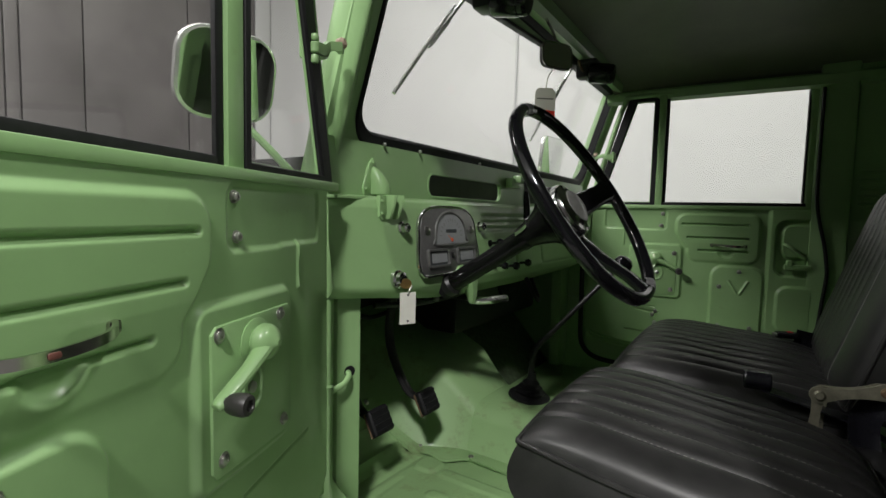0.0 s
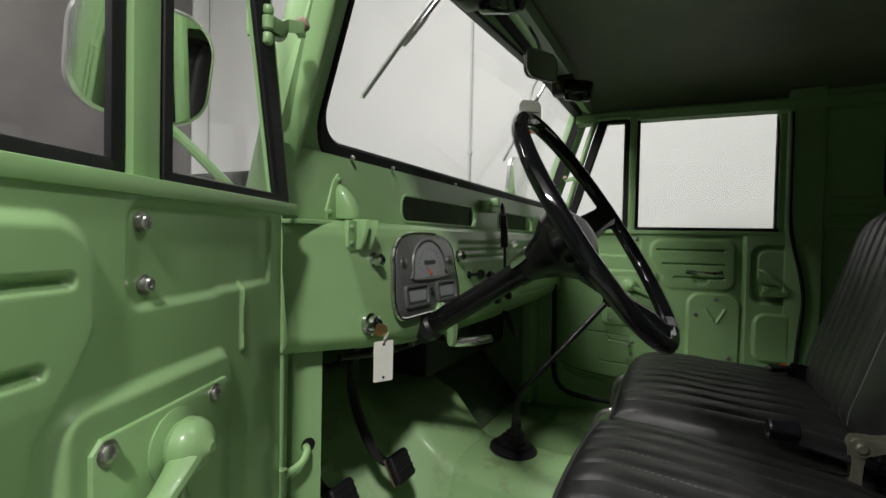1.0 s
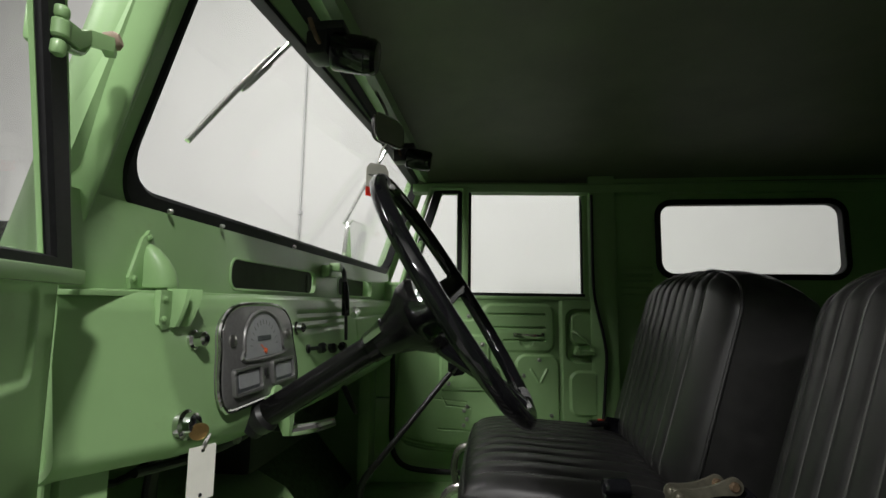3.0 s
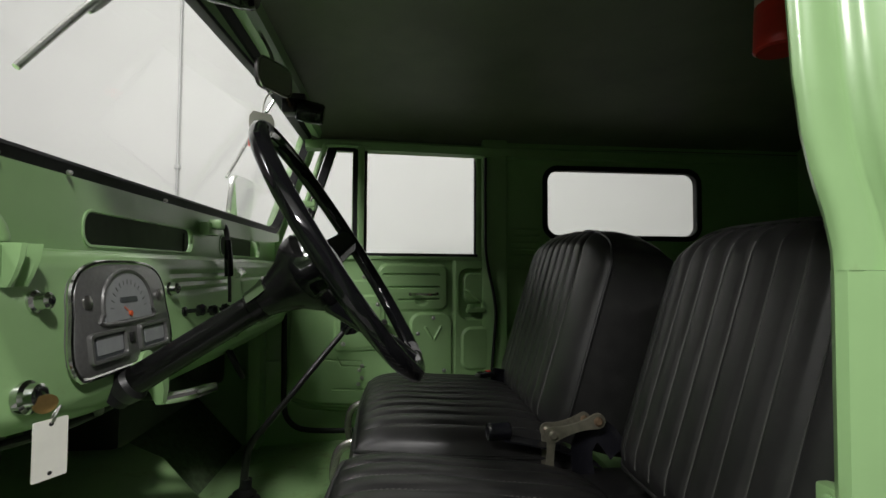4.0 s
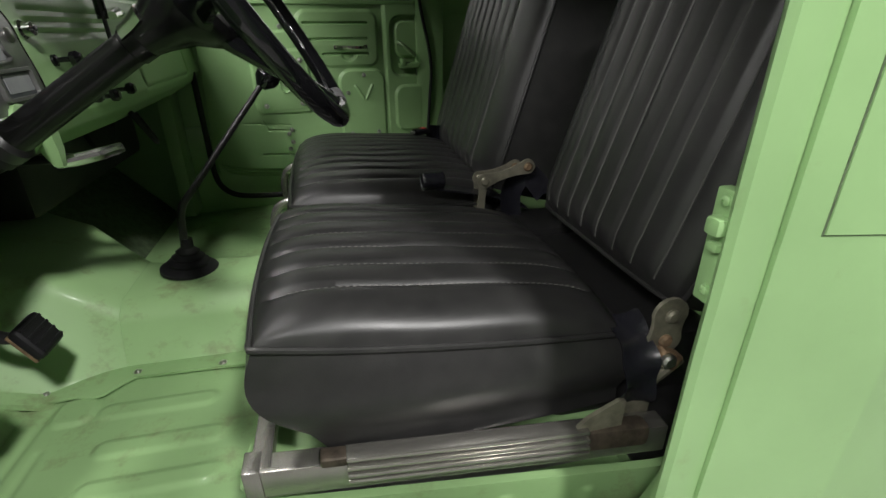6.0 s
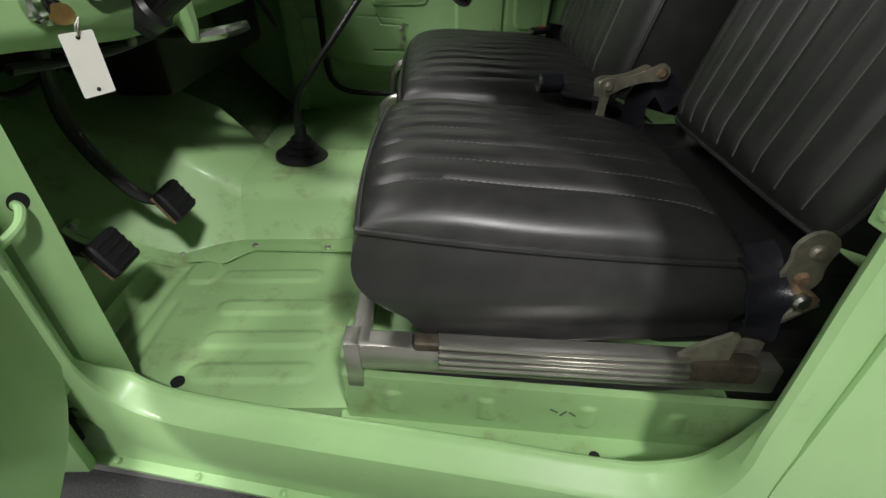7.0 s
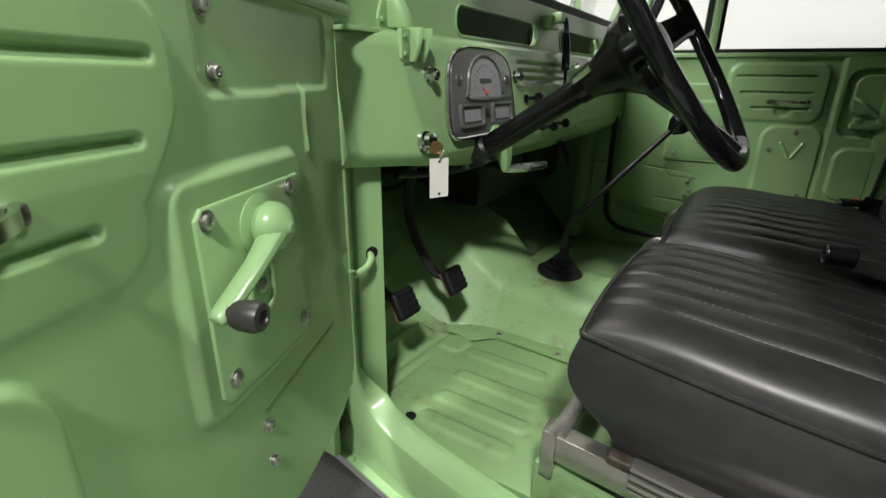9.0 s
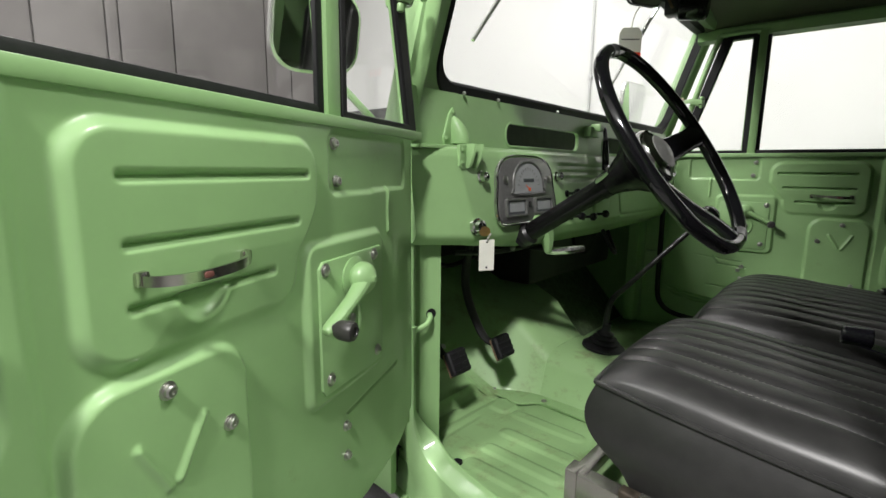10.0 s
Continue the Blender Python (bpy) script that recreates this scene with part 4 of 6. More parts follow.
def dashboard():
    d = thing("dashboard", (0, 0, 1.06), "green enamelled metal dashboard", "dashboard")
    U, V = np.meshgrid(np.linspace(-0.735, 0.715, 240), np.linspace(0, 1, 60), indexing="ij")
    bottom = np.interp(U, [-0.735, -0.62, -0.47, -0.30, 0.0, 0.4, 0.7], [1.092, 1.085, 1.066, 1.055, 1.050, 1.058, 1.070])
    Z = bottom + (1.284 - bottom) * V
    zz = 1.05 + (1.284 - 1.05) * V
    X = dash_x(U, Z) * (V > 0.12) + (V <= 0.12) * np.minimum(dash_x(U, Z), dash_x(U, bottom + 0.03) - 0.02 * (1 - V / 0.12) ** 2)
    for z in (1.248, 1.232, 1.216):
        X += -0.004 * bead(seg_dist(U, Z, (-0.245, z), (0.06, z)), 0.0045)
    X += -0.004 * bead(np.abs(rrect_dist(U, Z, 0.14, 0.52, 1.10, 1.235, 0.012)), 0.004)
    bm = bmesh.new()
    sheet(bm, X, U, Z, 0.008, (-1, 0, 0))
    part("panel", bm, green, d, "green dashboard panel with pressed grooves")
    bm = bmesh.new()
    box(bm, (-0.20, -0.735, 1.276), (-0.02, 0.715, 1.282), 0.001)
    part("top_ledge", bm, green, d)
    bm = bmesh.new()
    U, V = np.meshgrid(np.linspace(-0.72, 0.70, 60), np.linspace(0, 1, 5), indexing="ij")
    bottom = np.interp(U, [-0.735, -0.62, -0.47, -0.30, 0.0, 0.4, 0.7], [1.092, 1.085, 1.066, 1.055, 1.050, 1.058, 1.070])
    sheet(bm, -0.015 - 0.05 * V - 0.045 * np.clip((-0.62 - U) / 0.10, 0, 1), U, bottom + 0.002 + 0.012 * V, 0.003, (0, 0, 1))
    part("lower_lip", bm, green, d)

    # instrument cluster
    lean = Matrix.Translation((0.008, -0.420, 1.193)) @ Matrix.Rotation(radians(-7.5), 4, "Y") @ Matrix(((0, 0, 1, 0), (1, 0, 0, 0), (0, 1, 0, 0), (0, 0, 0, 1)))

    def shield(s):
        """Arched top, nearly straight flanks, softly rounded foot."""
        pts = []
        w, h = 0.122 * s, 0.073 * s
        for k in range(25):
            a = math.pi * k / 24
            pts.append((w * 0.94 * math.copysign(abs(math.cos(a)) ** 0.55, math.cos(a)), 0.010 * s + (h - 0.010 * s) * math.sin(a) ** 0.75))
        for x, y in ((-1.0, -0.35), (-1.0, -0.70), (-0.93, -0.92), (-0.80, -1.0), (-0.3, -1.0), (0.3, -1.0), (0.80, -1.0), (0.93, -0.92), (1.0, -0.70), (1.0, -0.35)):
            pts.append((w * x, h * y))
        return pts
    bm = bmesh.new()
    slab(bm, shield(1.0), -0.012, 0.010, 0.005, lean)
    cl = part("gauge_panel", bm, bezel_grey, d, "grey cast instrument cluster with an arched speedometer")
    bm = bmesh.new()
    tube(bm, [lean @ Vector((x, y, 0.005)) for x, y in shield(1.01)], 0.0042, 8, True, 2)
    part("bezel_rim", bm, chrome, cl, "bright rim round the cluster")
    arch = [(0.060 * math.cos(math.pi * k / 20), 0.004 + 0.056 * math.sin(math.pi * k / 20) ** 0.8) for k in range(21)] + [(-0.060, -0.008), (0.060, -0.008)]
    bm = bmesh.new()
    slab(bm, arch, 0.0095, 0.0115, 0.0, lean)
    part("speedometer_face", bm, dial_grey, cl, "pale grey speedometer face")
    bm = bmesh.new()
    tube(bm, [lean @ Vector((x * 1.04, y * 1.04, 0.011)) for x, y in arch[:21]], 0.0035, 8)
    tube(bm, [lean @ Vector((x, y, 0.011)) for x, y in ((0.062, 0.004), (0.062, -0.010), (-0.062, -0.010), (-0.062, 0.004))], 0.003, 8, steps=3)
    part("speedometer_rim", bm, bezel_grey, cl)
    bm = bmesh.new()
    for k in range(13):
        a = math.pi * (0.06 + 0.88 * k / 12)
        c, s = math.cos(a), math.sin(a)
        r0, r1 = 0.040, 0.047
        box(bm, (-0.0007, r0, 0.0117), (0.0007, r1, 0.0121), 0, lean @ Matrix.Translation((0, 0.002, 0)) @ Matrix.Rotation(a - math.pi / 2, 4, "Z"))
    part("speedometer_ticks", bm, bezel_grey, cl, "dark scale marks")
    bm = bmesh.new()
    box(bm, (-0.0008, 0, 0.0122), (0.0008, 0.018, 0.0128), 0, lean @ Matrix.Translation((0, 0.0, 0)) @ Matrix.Rotation(radians(55), 4, "Z"))
    lathe(bm, lean @ Vector((0, 0, 0.0118)), (1, 0, 0.13), [(0.004, 0), (0.004, 0.002), (0, 0.0022)], 14)
    part("needle", bm, needle_red, cl, "small orange needle")
    bm = bmesh.new()
    slab(bm, rrect(0.044, 0.008, 0.001, 2, 0, 0.020), 0.0117, 0.0121, 0, lean)
    part("odometer", bm, dial_dark, cl, "dark odometer strip")
    for sx in (-1, 1):
        bm = bmesh.new()
        slab(bm, rrect(0.072, 0.030, 0.004, 3, sx * 0.058, -0.038), 0.0095, 0.0108, 0, lean)
        g = part("small_gauge", bm, dial_dark, cl, "small dark rectangular gauge")
        bm = bmesh.new()
        ring_plate(bm, rrect(0.084, 0.040, 0.006, 3, sx * 0.058, -0.038), rrect(0.072, 0.030, 0.004, 3, sx * 0.058, -0.038), 0.009, 0.0155, lean, 0.002)
        part("gauge_rim", bm, bezel_grey, g)
        bm = bmesh.new()
        slab(bm, rrect(0.058, 0.022, 0.002, 3, sx * 0.058 + 0.004, -0.037), 0.0109, 0.0116, 0, lean)
        part("gauge_card", bm, dial_grey, g, "pale gauge scale")
    for x, y in ((-0.092, 0.022), (0.092, 0.022)):
        bm = bmesh.new()
        lathe(bm, lean @ Vector((x, y, 0.009)), (1, 0, 0.13), [(0.009, 0), (0.009, 0.003), (0.006, 0.005), (0, 0.006)], 14)
        part("warning_lamp", bm, steel, cl, "small bright-rimmed warning lamp")
    bm = bmesh.new()
    slab(bm, rrect(0.010, 0.014, 0.002, 2, 0.0, -0.034), 0.009, 0.0135, 0.001, lean)
    part("centre_tab", bm, black_metal, cl)
    bm = bmesh.new()
    slab(bm, rrect(0.040, 0.05, 0.018, 4, 0.028, -0.084), 0.006, 0.0155, 0.002, lean)
    part("column_notch", bm, green, cl, "green dash showing in the column notch")

    # knobs, lamps, switches
    for y, z in ((-0.581, 1.222), (-0.265, 1.222)):
        bm = bmesh.new()
        lathe(bm, (dash_x(y, z), y, z), (1, 0, 0.1), [(0.013, -0.004), (0.013, 0.003), (0.010, 0.006), (0.0095, 0.016), (0.006, 0.019), (0, 0.019)], 18)
        k = part("chrome_knob", bm, chrome, d, "small chrome dash knob")
        bm = bmesh.new()
        lathe(bm, (dash_x(y, z) + 0.0185, y, z + 0.0018), (1, 0, 0.1), [(0.0045, 0), (0.004, 0.0016), (0, 0.002)], 12)
        part("knob_inset", bm, black_gloss, k, "black inset")
    for y, z, r in ((-0.215, 1.178, 0.010), (-0.155, 1.172, 0.010), (-0.09, 1.170, 0.010), (-0.20, 1.118, 0.009), (-0.13, 1.112, 0.010), (-0.05, 1.115, 0.010)):
        bm = bmesh.new()
        x = float(dash_x(y, z))
        lathe(bm, (x, y, z), (1, 0, 0.1), [(0.009, -0.003), (0.009, 0.004), (0.004, 0.006), (0.004, 0.022), (r, 0.026), (r * 1.1, 0.034), (r * 0.7, 0.040), (0, 0.041)], 16)
        part("pull_knob", bm, black_gloss, d, "small black pull knob")
    bm = bmesh.new()
    box(bm, (0.0, -0.06, 1.10), (0.022, 0.04, 1.165), 0.006)
    part("ashtray", bm, green, d, "small green ashtray front")
    bm = bmesh.new()
    tube(bm, [(0.018, 0.06, 1.255), (0.045, 0.0, 1.250), (0.060, -0.08, 1.244)], [0.008, 0.010, 0.007], 10)
    part("grab_handle", bm, chrome, d, "dull bright grab handle on the dash")
    bm = bmesh.new()
    rings(bm, [[Vector((0.0, -0.325, 1.09)), Vector((0.022, -0.325, 1.09)), Vector((0.022, -0.300, 1.09)), Vector((0.0, -0.300, 1.09))],
               [Vector((0.0, -0.322, 1.06)), Vector((0.024, -0.322, 1.06)), Vector((0.024, -0.303, 1.06)), Vector((0.0, -0.303, 1.06))],
               [Vector((0.010, -0.318, 1.035)), Vector((0.022, -0.318, 1.035)), Vector((0.022, -0.307, 1.035)), Vector((0.010, -0.307, 1.035))]])
    part("lower_bracket", bm, green, d, "green tongue-shaped bracket under the dash")

    # ignition lock
    bm = bmesh.new()
    x = float(dash_x(-0.606, 1.123))
    lathe(bm, (x, -0.606, 1.123), (1, 0, 0.12), [(0.018, -0.004), (0.018, 0.003), (0.014, 0.006), (0.013, 0.014), (0.008, 0.016), (0, 0.016)], 22)
    part("ignition_lock", bm, chrome, d, "chrome ignition lock")


def key_and_tag():
    base = (0.040, -0.606, 1.038)
    t = thing("key_tag", base, "blank white card key tag hanging from the ignition key", "key tag")
    m = Matrix.Translation(base) @ Matrix.Rotation(radians(62), 4, "Z") @ Matrix.Rotation(radians(90), 4, "X")
    bm = bmesh.new()
    slab(bm, rrect(0.033, 0.062, 0.0015, 2, 0, 0.031), -0.0007, 0.0007, 0, m)
    part("card", bm, white_card, t)
    for y in (0.006, 0.057):
        bm = bmesh.new()
        slab(bm, [(0.0022 * math.cos(a), y + 0.0022 * math.sin(a)) for a in np.linspace(0, 2 * math.pi, 12, endpoint=False)], -0.0012, 0.0012, 0, m)
        part("eyelet", bm, black_metal, t, "dark eyelet")
    bm = bmesh.new()
    tube(bm, [m @ Vector((0, 0.057, 0.0)), (0.044, -0.606, 1.103), (0.044, -0.598, 1.112), (0.040, -0.604, 1.103)], 0.001, 6, True, 4)
    part("ring", bm, steel, t)
    bm = bmesh.new()
    km = Matrix.Translation((0.034, -0.606, 1.124)) @ Matrix.Rotation(radians(62), 4, "Z") @ Matrix.Rotation(radians(90), 4, "X")
    slab(bm, [(0.012 * math.cos(a), -0.008 + 0.010 * math.sin(a)) for a in np.linspace(0, 2 * math.pi, 18, endpoint=False)], -0.001, 0.001, 0, km)
    box(bm, (0.020, -0.609, 1.1225), (0.034, -0.603, 1.1245), 0.0005)
    part("key", bm, brass, t, "worn brass key")


cowl()
dashboard()
key_and_tag()


# ---------------------------------------------------------------- steering
WHEEL, TILT_AXIS, RIM = Vector((0.326, -0.443, 1.285)), Vector((math.cos(radians(32.5)), -0.034, math.sin(radians(32.5)))).normalized(), 0.202


def steering():
    s = thing("steering_wheel", (0.02, -0.432, 1.06), "glossy black three-spoke steering wheel on its black column", "steering wheel")
    ax = TILT_AXIS
    u = Vector((0, 0, 1)).cross(ax).normalized()
    v = ax.cross(u)

    def on(a, r, h=0.0):
        return WHEEL + (u * math.cos(a) + v * math.sin(a)) * r + ax * h
    bm = bmesh.new()
    n, k = 96, 14
    loops = []
    for i in range(n):
        a = 2 * math.pi * i / n
        rad = (u * math.cos(a) + v * math.sin(a))
        loops.append([WHEEL + rad * (RIM + (0.0118 + (0.0018 * (math.cos(24 * math.pi * i / n) < 0) if math.sin(2 * math.pi * j / k) < 0.2 else 0)) * math.cos(2 * math.pi * j / k)) + ax * 0.0125 * math.sin(2 * math.pi * j / k) for j in range(k)])
    rings(bm, loops, closed_path=True)
    part("rim", bm, black_gloss, s, "glossy black rim with finger grips")
    for a0 in (106, -70):
        bm = bmesh.new()
        loops = []
        for i in range(7):
            a = radians(a0 - 4.5 + 1.5 * i)
            rad = u * math.cos(a) + v * math.sin(a)
            loops.append([WHEEL + rad * (RIM + 0.0126 * math.cos(2 * math.pi * j / k)) + ax * 0.0132 * math.sin(2 * math.pi * j / k) for j in range(k)])
        rings(bm, loops)
        part("worn_patch", bm, plain("worn_rim_grey", (0.10, 0.10, 0.10), 0.35, 0, 160, 0.3, 0.5), s, "grey scuffed patch on the rim")
    # dished spokes
    for a in (radians(10), radians(188), radians(281)):
        bm = bmesh.new()
        loops = []
        for r, h, w, th in ((0.03, -0.062, 0.036, 0.014), (0.06, -0.056, 0.034, 0.013), (0.11, -0.036, 0.026, 0.011), (0.16, -0.012, 0.022, 0.010), (RIM - 0.003, 0.0, 0.027, 0.010)):
            c = on(a, r, h)
            side = (-u * math.sin(a) + v * math.cos(a))
            loops.append([c + side * w * math.cos(2 * math.pi * j / 12) + ax * th * math.sin(2 * math.pi * j / 12) for j in range(12)])
        rings(bm, loops)
        part("spoke", bm, black_gloss, s)
    bm = bmesh.new()
    lathe(bm, WHEEL, ax, [(0.022, -0.140), (0.028, -0.120), (0.040, -0.092), (0.058, -0.070), (0.062, -0.052), (0.056, -0.043), (0, -0.043)], 32)
    part("hub", bm, column_black, s, "black steering wheel hub")
    bm = bmesh.new()
    lathe(bm, WHEEL, ax, [(0.054, -0.044), (0.054, -0.034), (0.050, -0.027), (0.040, -0.024), (0.038, -0.022), (0.020, -0.016), (0, -0.014)], 36)
    part("horn_cap", bm, chrome, s, "bright domed horn cap")
    low = WHEEL - ax * ((WHEEL.x - 0.006) / ax.x)
    bm = bmesh.new()
    tube(bm, [low, WHEEL - ax * 0.13], 0.0208, 20)
    part("column", bm, column_black, s, "glossy black steering column tube")
    bm = bmesh.new()
    e = WHEEL - ax * 0.150
    lathe(bm, e, ax, [(0.021, -0.006), (0.0232, -0.004), (0.0235, 0.012), (0.021, 0.014)], 24)
    part("column_collar", bm, column_black, s)
    # signal switch clamp: chrome only on the column's upper side, where its highlight falls
    bm = bmesh.new()
    loops = []
    for h, r in ((-0.152, 0.0235), (-0.150, 0.0255), (-0.132, 0.0275), (-0.118, 0.0320), (-0.116, 0.0305)):
        arc = [radians(62 + 11 * k) for k in range(10)]
        loops.append([on(a, r, h) for a in arc] + [on(a, r - 0.003, h) for a in reversed(arc)])
    rings(bm, loops)
    part("clamp_highlight", bm, chrome, s, "chrome half shell for the highlight on the column's clamp")
    bm = bmesh.new()
    lathe(bm, WHEEL - ax * 0.362, ax, [(0.021, 0.012), (0.0235, 0.008), (0.0245, 0.0), (0.025, -0.016)], 24)
    part("column_boot", bm, black_rubber, s, "black rubber boot where the column meets the dash")
    bm = bmesh.new()
    lathe(bm, WHEEL, ax, [(0.033, -0.0222), (0.033, -0.0190), (0.020, -0.0130), (0, -0.0115)], 32)
    part("horn_button", bm, plain("silver_grey_paint", (0.20, 0.20, 0.19), 0.3, 0.5), s, "silver grey horn button")
    bm = bmesh.new()
    lathe(bm, WHEEL - ax * 0.355, ax, [(0.0212, -0.012), (0.026, -0.010), (0.027, 0.006), (0.0212, 0.012)], 24)
    part("column_clamp", bm, black_metal, s)
    # turn-signal stalk
    bm = bmesh.new()
    p = WHEEL - ax * 0.135
    tube(bm, [p + u * 0.02, p + u * 0.10 + ax * 0.004, p + u * 0.17 + ax * 0.012], [0.005, 0.0035, 0.005], 8)
    part("signal_stalk", bm, chrome, s, "thin bright signal stalk")


steering()


def gear_lever():
    g = thing("gear_lever", (0.085, -0.095, 0.742), "black gear lever with a round knob and a pleated rubber boot", "gear lever")
    bm = bmesh.new()
    prof = [(0.058, 0), (0.058, 0.006), (0.052, 0.010), (0.040, 0.014), (0.042, 0.020), (0.030, 0.026), (0.033, 0.031), (0.022, 0.038), (0.024, 0.043), (0.013, 0.052), (0.011, 0.072), (0.0, 0.072)]
    lathe(bm, (0.085, -0.095, 0.744), (0.10, 0.02, 1), prof, 32)
    part("boot", bm, black_rubber, g, "black pleated rubber boot")
    bm = bmesh.new()
    tube(bm, [(0.086, -0.095, 0.78), (0.090, -0.092, 0.85), (0.100, -0.087, 0.888), (0.130, -0.073, 0.925), (0.200, -0.040, 1.012), (0.284, 0.000, 1.115)], [0.009, 0.008, 0.007, 0.006], 12)
    part("rod", bm, black_metal, g)
    bm = bmesh.new()
    d = Vector((0.134, 0.06, 0.155)).normalized()
    lathe(bm, Vector((0.280, -0.002, 1.108)), d, [(0.010, 0), (0.013, 0.004), (0.023, 0.016), (0.026, 0.028), (0.022, 0.041), (0.012, 0.049), (0, 0.051)], 24)
    part("knob", bm, black_gloss, g, "black ball knob")


gear_lever()


def pedal(c, top, name_label):
    p = thing("pedal", c, name_label, "pedal", "foot pedals")
    c = Vector(c)
    m = Matrix.Translation(c) @ Matrix.Rotation(radians(62), 4, "Y")
    bm = bmesh.new()
    box(bm, (-0.029, -0.031, -0.009), (0.029, 0.031, 0.010), 0.009, m, 3)
    for k in range(4):
        box(bm, (-0.023 + 0.0135 * k, -0.026, 0.009), (-0.018 + 0.0135 * k, 0.026, 0.0125), 0.001, m)
    part("pad", bm, black_rubber, p, "worn black ribbed rubber pad")
    bm = bmesh.new()
    box(bm, (-0.026, -0.028, -0.014), (0.030, 0.028, -0.008), 0.003, m)
    part("pad_plate", bm, rust, p, "rusty pedal plate")
    bm = bmesh.new()
    tube(bm, [c + Vector((-0.012, 0.0, -0.002)), c + Vector((-0.065, -0.002, 0.02)), c.lerp(Vector(top), 0.5) + Vector((-0.075, 0, -0.01)), Vector(top)], [0.010, 0.013, 0.014, 0.014], 10, flat=0.7)
    part("arm", bm, black_metal, p, "curved black pedal arm")


pedal((-0.055, -0.395, 0.795), (-0.15, -0.40, 1.10), "black brake pedal hanging under the dash")
pedal((-0.075, -0.550, 0.795), (-0.17, -0.56, 1.10), "black clutch pedal hanging under the dash")


def under_dash():
    """Brake pull handle, bracket bar, wiring and the dark box under the dash."""
    h = thing("pull_brake", (-0.20, -0.262, 1.02), "bright pull handle of the parking brake under the dash", "brake handle")
    bm = bmesh.new()
    tube(bm, [(-0.20, -0.262, 1.035), (0.01, -0.262, 1.035)], 0.008, 10)
    part("shaft", bm, black_metal, h)
    bm = bmesh.new()
    tube(bm, [(0.0, -0.295, 1.034), (0.02, -0.280, 1.036), (0.05, -0.265, 1.040), (0.080, -0.245, 1.046)], [0.006, 0.010, 0.010, 0.008], 10)
    part("grip", bm, chrome, h, "dull bright grip")
    b = thing("dash_brace", (-0.10, -0.58, 1.05), "dark brace bar with bolts under the dash", "brace")
    bm = bmesh.new()
    tube(bm, [(-0.05, -0.60, 1.062), (-0.03, -0.45, 1.050), (-0.04, -0.20, 1.050), (-0.06, 0.35, 1.060)], 0.006, 10)
    part("bar", bm, black_metal, b)
    for y in (-0.53, -0.42):
        bm = bmesh.new()
        lathe(bm, (-0.022, y, 1.056), (1, 0, 0), [(0.008, 0), (0.008, 0.006), (0.005, 0.008), (0, 0.008)], 6)
        part("bolt", bm, steel, b)
    k = thing("heater_box", (-0.40, 0.02, 0.88), "dark heater box and wiring behind the dash", "heater")
    bm = bmesh.new()
    box(bm, (-0.405, -0.10, 0.88), (-0.16, 0.52, 1.22), 0.02)
    part("case", bm, black_metal, k)
    bm = bmesh.new()
    lathe(bm, (-0.16, 0.26, 1.03), (1, 0, 0), [(0.09, 0), (0.09, 0.012), (0.07, 0.016), (0, 0.016)], 24)
    part("blower_cap", bm, black_rubber, k)
    for pts in ([(-0.12, -0.50, 1.10), (-0.20, -0.30, 1.02), (-0.22, 0.0, 1.05), (-0.15, 0.3, 1.08)], [(-0.15, -0.62, 1.08), (-0.20, -0.45, 0.99), (-0.25, -0.2, 1.00)],
                [(0.0, 0.05, 1.06), (0.02, 0.08, 1.0), (0.0, 0.16, 0.98), (-0.05, 0.2, 1.05)]):
        bm = bmesh.new()
        tube(bm, pts, 0.006, 8)
        part("cable", bm, black_rubber, k)
    kp = thing("kick_duct", (-0.06, 0.60, 0.62), "black hose and dark upright beside the passenger kick panel", "hose")
    bm = bmesh.new()
    tube(bm, [(0.012, 0.585, 1.10), (0.014, 0.585, 0.92), (0.016, 0.585, 0.78), (0.032, 0.588, 0.725), (0.075, 0.595, 0.692), (0.16, 0.605, 0.680), (0.26, 0.610, 0.678)], 0.0095, 10)
    part("hose", bm, black_rubber, kp)
    bm = bmesh.new()
    box(bm, (-0.10, 0.55, 0.64), (-0.06, 0.64, 1.06), 0.005)
    part("upright", bm, green, kp, "green upright panel")


under_dash()


